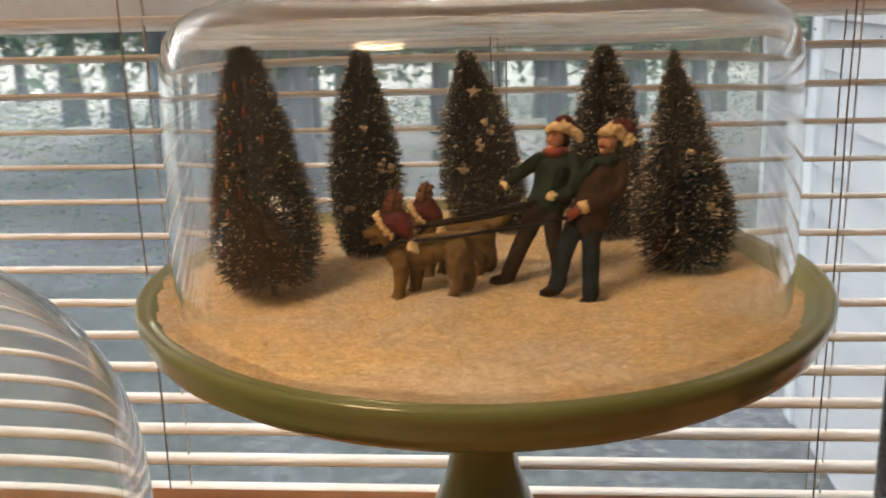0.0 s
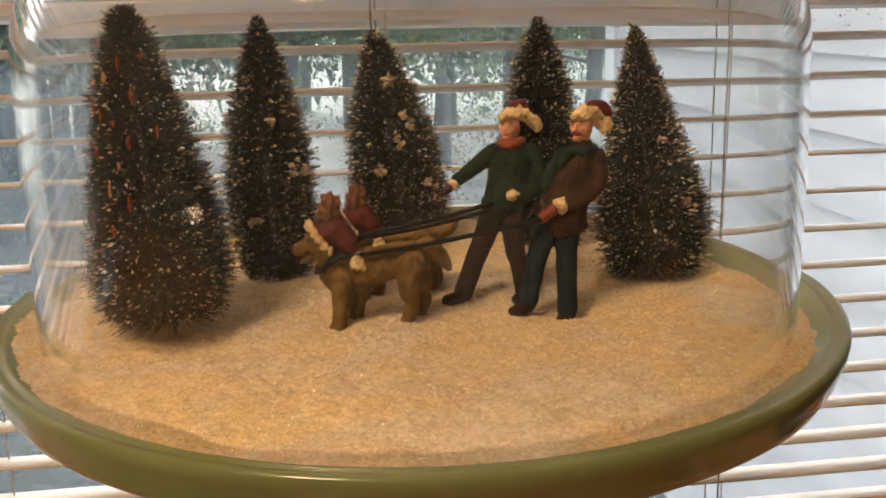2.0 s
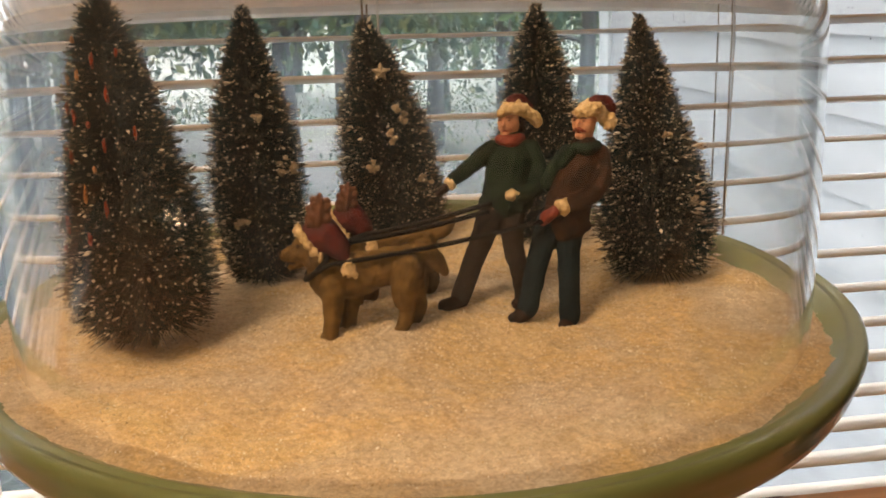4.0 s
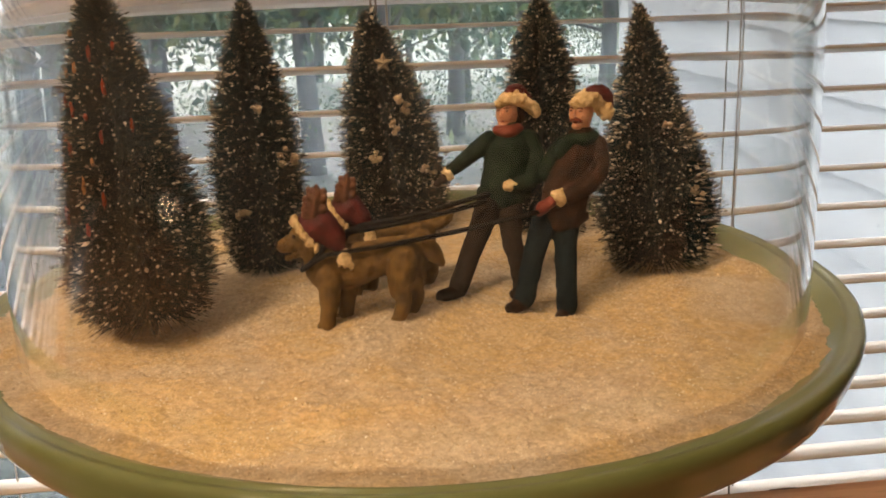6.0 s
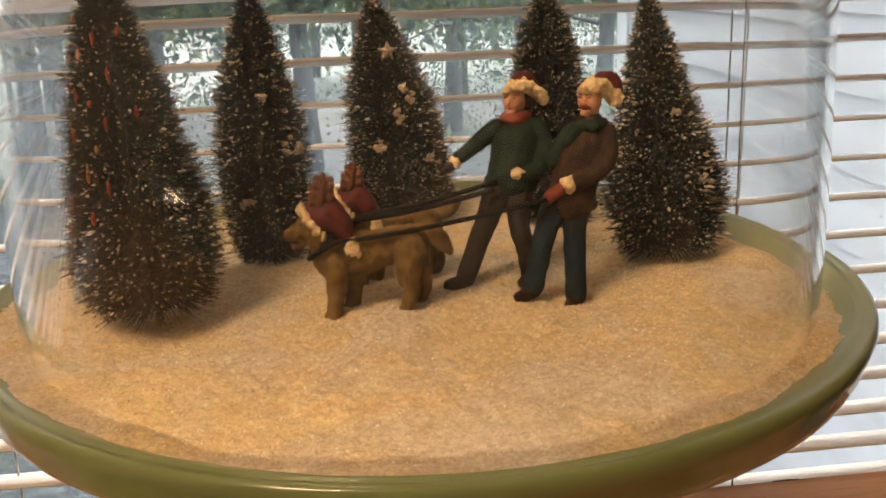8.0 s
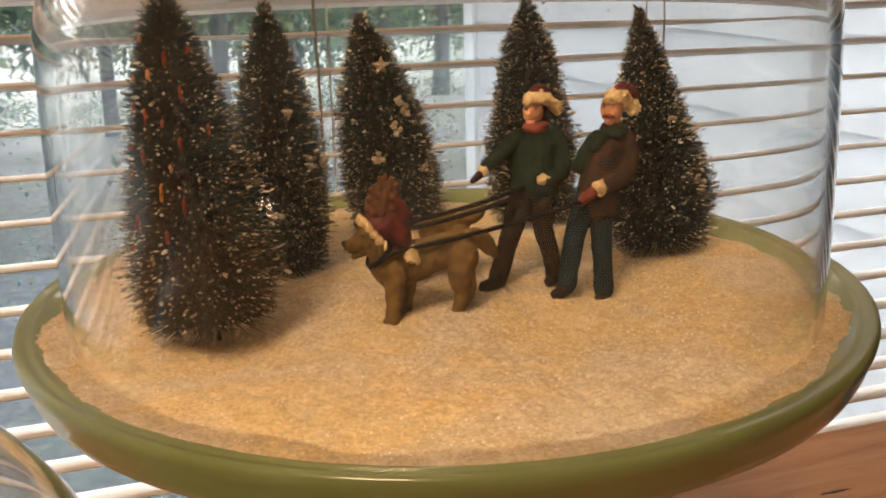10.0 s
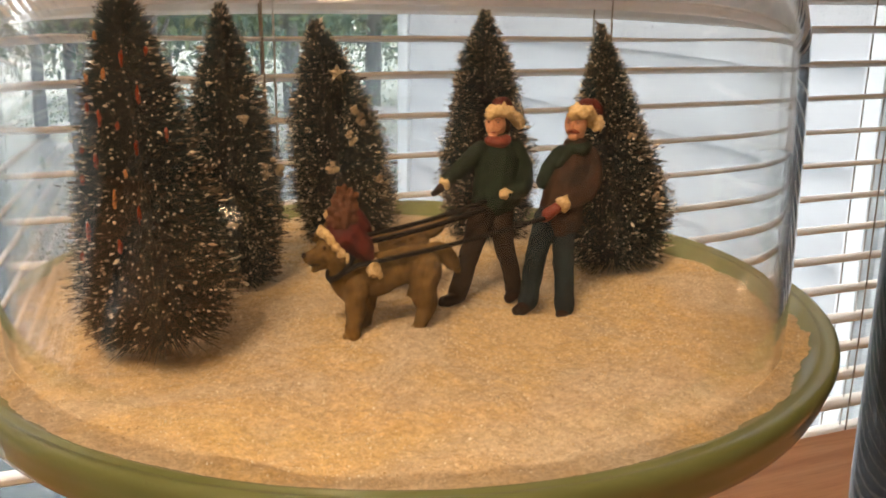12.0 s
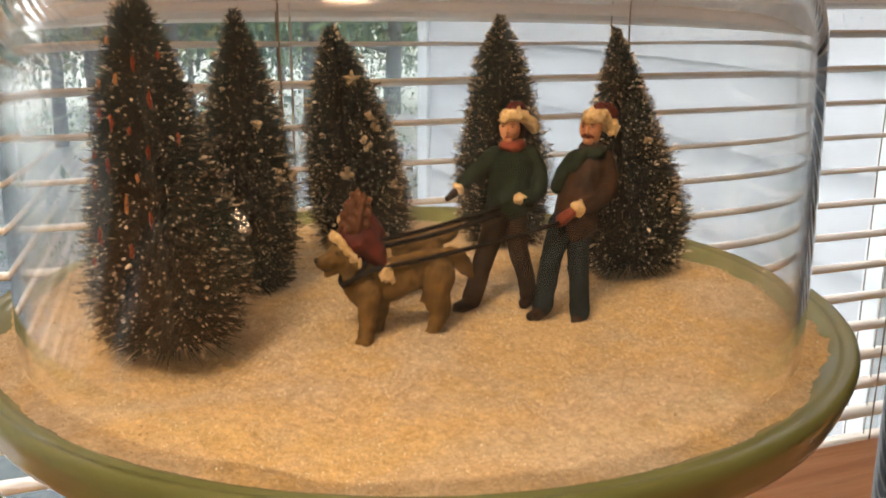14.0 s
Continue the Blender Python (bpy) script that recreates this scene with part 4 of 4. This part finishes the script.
# ---------------------------------------------------------------- outdoors
GZ = -1.25
g = Geo()
N = 90
pts, faces = [], []
for j in range(N + 1):
    for i in range(N + 1):
        u, v = i / N * 2 - 1, j / N
        x, y = 60 * u * abs(u) * 3, 0.42 + 160 * v ** 3
        z = GZ + 0.05 * noise.noise(Vector((x * 0.8, y * 0.8, 0))) - 0.9 * min(1.0, max(0.0, (y - 12) / 4)) + 0.12 * noise.noise(Vector((x * 0.1, y * 0.1, 4)))
        pts.append((x, y, z))
for j in range(N):
    for i in range(N):
        a = j * (N + 1) + i
        faces.append((a, a + 1, a + N + 2, a + N + 1))
g.add(pts, faces)
tagged(g.done("ground", LITTER), "grey-brown ground covered with leaf litter", "ground", kind="structure")

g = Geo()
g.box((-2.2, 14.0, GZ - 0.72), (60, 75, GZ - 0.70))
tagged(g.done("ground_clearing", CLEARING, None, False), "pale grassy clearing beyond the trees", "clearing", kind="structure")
far = Geo()
rng = random.Random(77)
for i in range(30000):
    x = rng.uniform(-75, 60)
    top = 20.0 + 6.0 * noise.noise(Vector((x * 0.12, 0, 2)))
    c = Vector((x, 76 + rng.uniform(0, 8), GZ - 0.7 + top * rng.random()))
    s_ = rng.uniform(0.35, 1.0)
    m = Euler((rng.uniform(0, 6), rng.uniform(0, 6), rng.uniform(0, 6))).to_matrix()
    far.add([c + m @ Vector(v) * s_ for v in ((1, 0, 0.2), (0, 0.7, 0), (-1, 0, 0.2), (0, -0.7, 0))], [(0, 1, 2), (0, 2, 3)])
tagged(far.done("far_woods", LEAF, None, False), "far green and yellow woods across the clearing", "woods", kind="stuff")

# clapboard wall of the wing to the right
SX = 1.0
siding = thing("siding_wall", "white painted clapboard wall of the house's wing", "wall")
tagged(siding, kind="structure")
boxed("wall_core", (SX + 0.02, 0.43, GZ - 0.3), (SX + 0.14, 2.86, 2.6), SIDING, siding, 0.0)
BOARD = 0.155
g = Geo()
g.rings([[(SX - 0.004, y, 0.0), (SX + 0.0185, y, 0.0), (SX + 0.0185, y, BOARD + 0.012), (SX + 0.012, y, BOARD + 0.012)] for y in (0.425, 2.80)])
board = g.done("siding_board", SIDING, siding, False)
recalc(board)
for k in range(24):
    ob = board if k == 0 else new("siding_board", board.data)
    ob.parent = siding
    ob.location = (0, 0, GZ + 0.053 + k * BOARD)
boxed("corner_board", (SX - 0.012, 2.80, GZ - 0.1), (SX + 0.15, 2.90, 2.6), TRIM, siding, 0.003)
eave = boxed("eave", (SX - 0.5, 0.43, 2.3), (SX + 0.3, 3.3, 2.42), TRIM, siding, 0.004)


def wild_tree(x, y, h, r, seed, leafy, label):
    """A forest tree: a tapered trunk with limbs and a crown of many small leaves."""
    rng = random.Random(seed)
    z0 = GZ - 0.12 - 0.9 * min(1.0, max(0.0, (y - 12) / 4))
    tree = thing("tree", label, "tree", "trees outside the window", at=(x, y, z0))
    g = Geo()
    lean = Vector((rng.uniform(-0.05, 0.05), rng.uniform(-0.04, 0.04), 1))
    path = [lean * h * s + Vector((0.05 * math.sin(s * 7 + seed), 0.04 * math.cos(s * 5 + seed), 0)) for s in [i / 8 for i in range(9)]]
    g.tube(path, [r * (1.25 if i == 0 else 1 - 0.09 * i) for i in range(9)], 10)
    tips = []
    for k in range(9):
        s = rng.uniform(0.12, 0.95)
        a = rng.uniform(0, 6.283)
        p = lean * h * s
        d = Vector((math.cos(a), math.sin(a), rng.uniform(-0.1, 0.5)))
        L = h * rng.uniform(0.10, 0.22)
        q = [p, p + d * L * 0.5 + Vector((0, 0, 0.05)), p + d * L + Vector((0, 0, rng.uniform(-0.2, 0.3)))]
        g.tube(q, [r * 0.3, r * 0.2, r * 0.06], 6)
        tips += [q[1], q[2], q[2] + d * L * 0.3]
    g.done("trunk", BARK, tree)
    c = Geo()
    for i in range(leafy):
        t = rng.choice(tips)
        p = t + Vector((rng.gauss(0, 0.35), rng.gauss(0, 0.35), rng.gauss(0, 0.28))) * (h / 7)
        m = Euler((rng.uniform(0, 6), rng.uniform(0, 6), rng.uniform(0, 6))).to_matrix()
        s = rng.uniform(0.022, 0.055) * (h / 7)
        c.add([p + m @ Vector(v) * s for v in ((1, 0, 0.1), (0, 0.5, 0), (-1, 0, 0.1), (0, -0.5, 0))], [(0, 1, 2), (0, 2, 3)])
    c.done("crown", LEAF, tree, False)


rng = random.Random(3)
spots = [(-1.3, 5.2, 0.11), (-0.2, 7.5, 0.13), (0.35, 6.1, 0.10), (-2.4, 6.4, 0.16), (1.2, 9.0, 0.14), (-3.4, 8.6, 0.18), (-0.9, 10.5, 0.17), (2.4, 11.0, 0.2), (-4.8, 11.0, 0.2), (0.5, 13.0, 0.2)]
spots += [(rng.uniform(-14, 12), rng.uniform(12, 26), rng.uniform(0.12, 0.28)) for _ in range(26)]
for _ in range(15):
    y = rng.uniform(5.5, 13.5)
    spots.append((-y * rng.uniform(0.17, 0.5), y, rng.uniform(0.07, 0.2)))
for i, (x, y, r) in enumerate(spots):
    wild_tree(x, y, rng.uniform(7, 11), r * 0.62, 40 + i, 5000, "tall forest tree with grey bark and sparse green and yellow leaves")
# low shrubs
g = Geo()
for i in range(95000):
    x, y = rng.uniform(-14, 12), 4.2 + abs(rng.gauss(0, 8))
    k = noise.noise(Vector((x * 0.35, y * 0.35, 9)))
    if k < 0.02:
        continue
    z = GZ - 0.9 * min(1.0, max(0.0, (y - 12) / 4)) + rng.uniform(0, 1) ** 1.5 * 2.4 * k
    m = Euler((rng.uniform(0, 6), rng.uniform(0, 6), rng.uniform(0, 6))).to_matrix()
    s = rng.uniform(0.009, 0.022) * (0.6 + y / 14)
    g.add([Vector((x, y, z)) + m @ Vector(v) * s for v in ((1, 0, 0.1), (0, 0.5, 0), (-1, 0, 0.1), (0, -0.5, 0))], [(0, 1, 2), (0, 2, 3)])
tagged(g.done("undergrowth", LEAF, None, False), "loose green and yellow undergrowth of the woods", "undergrowth", kind="stuff")
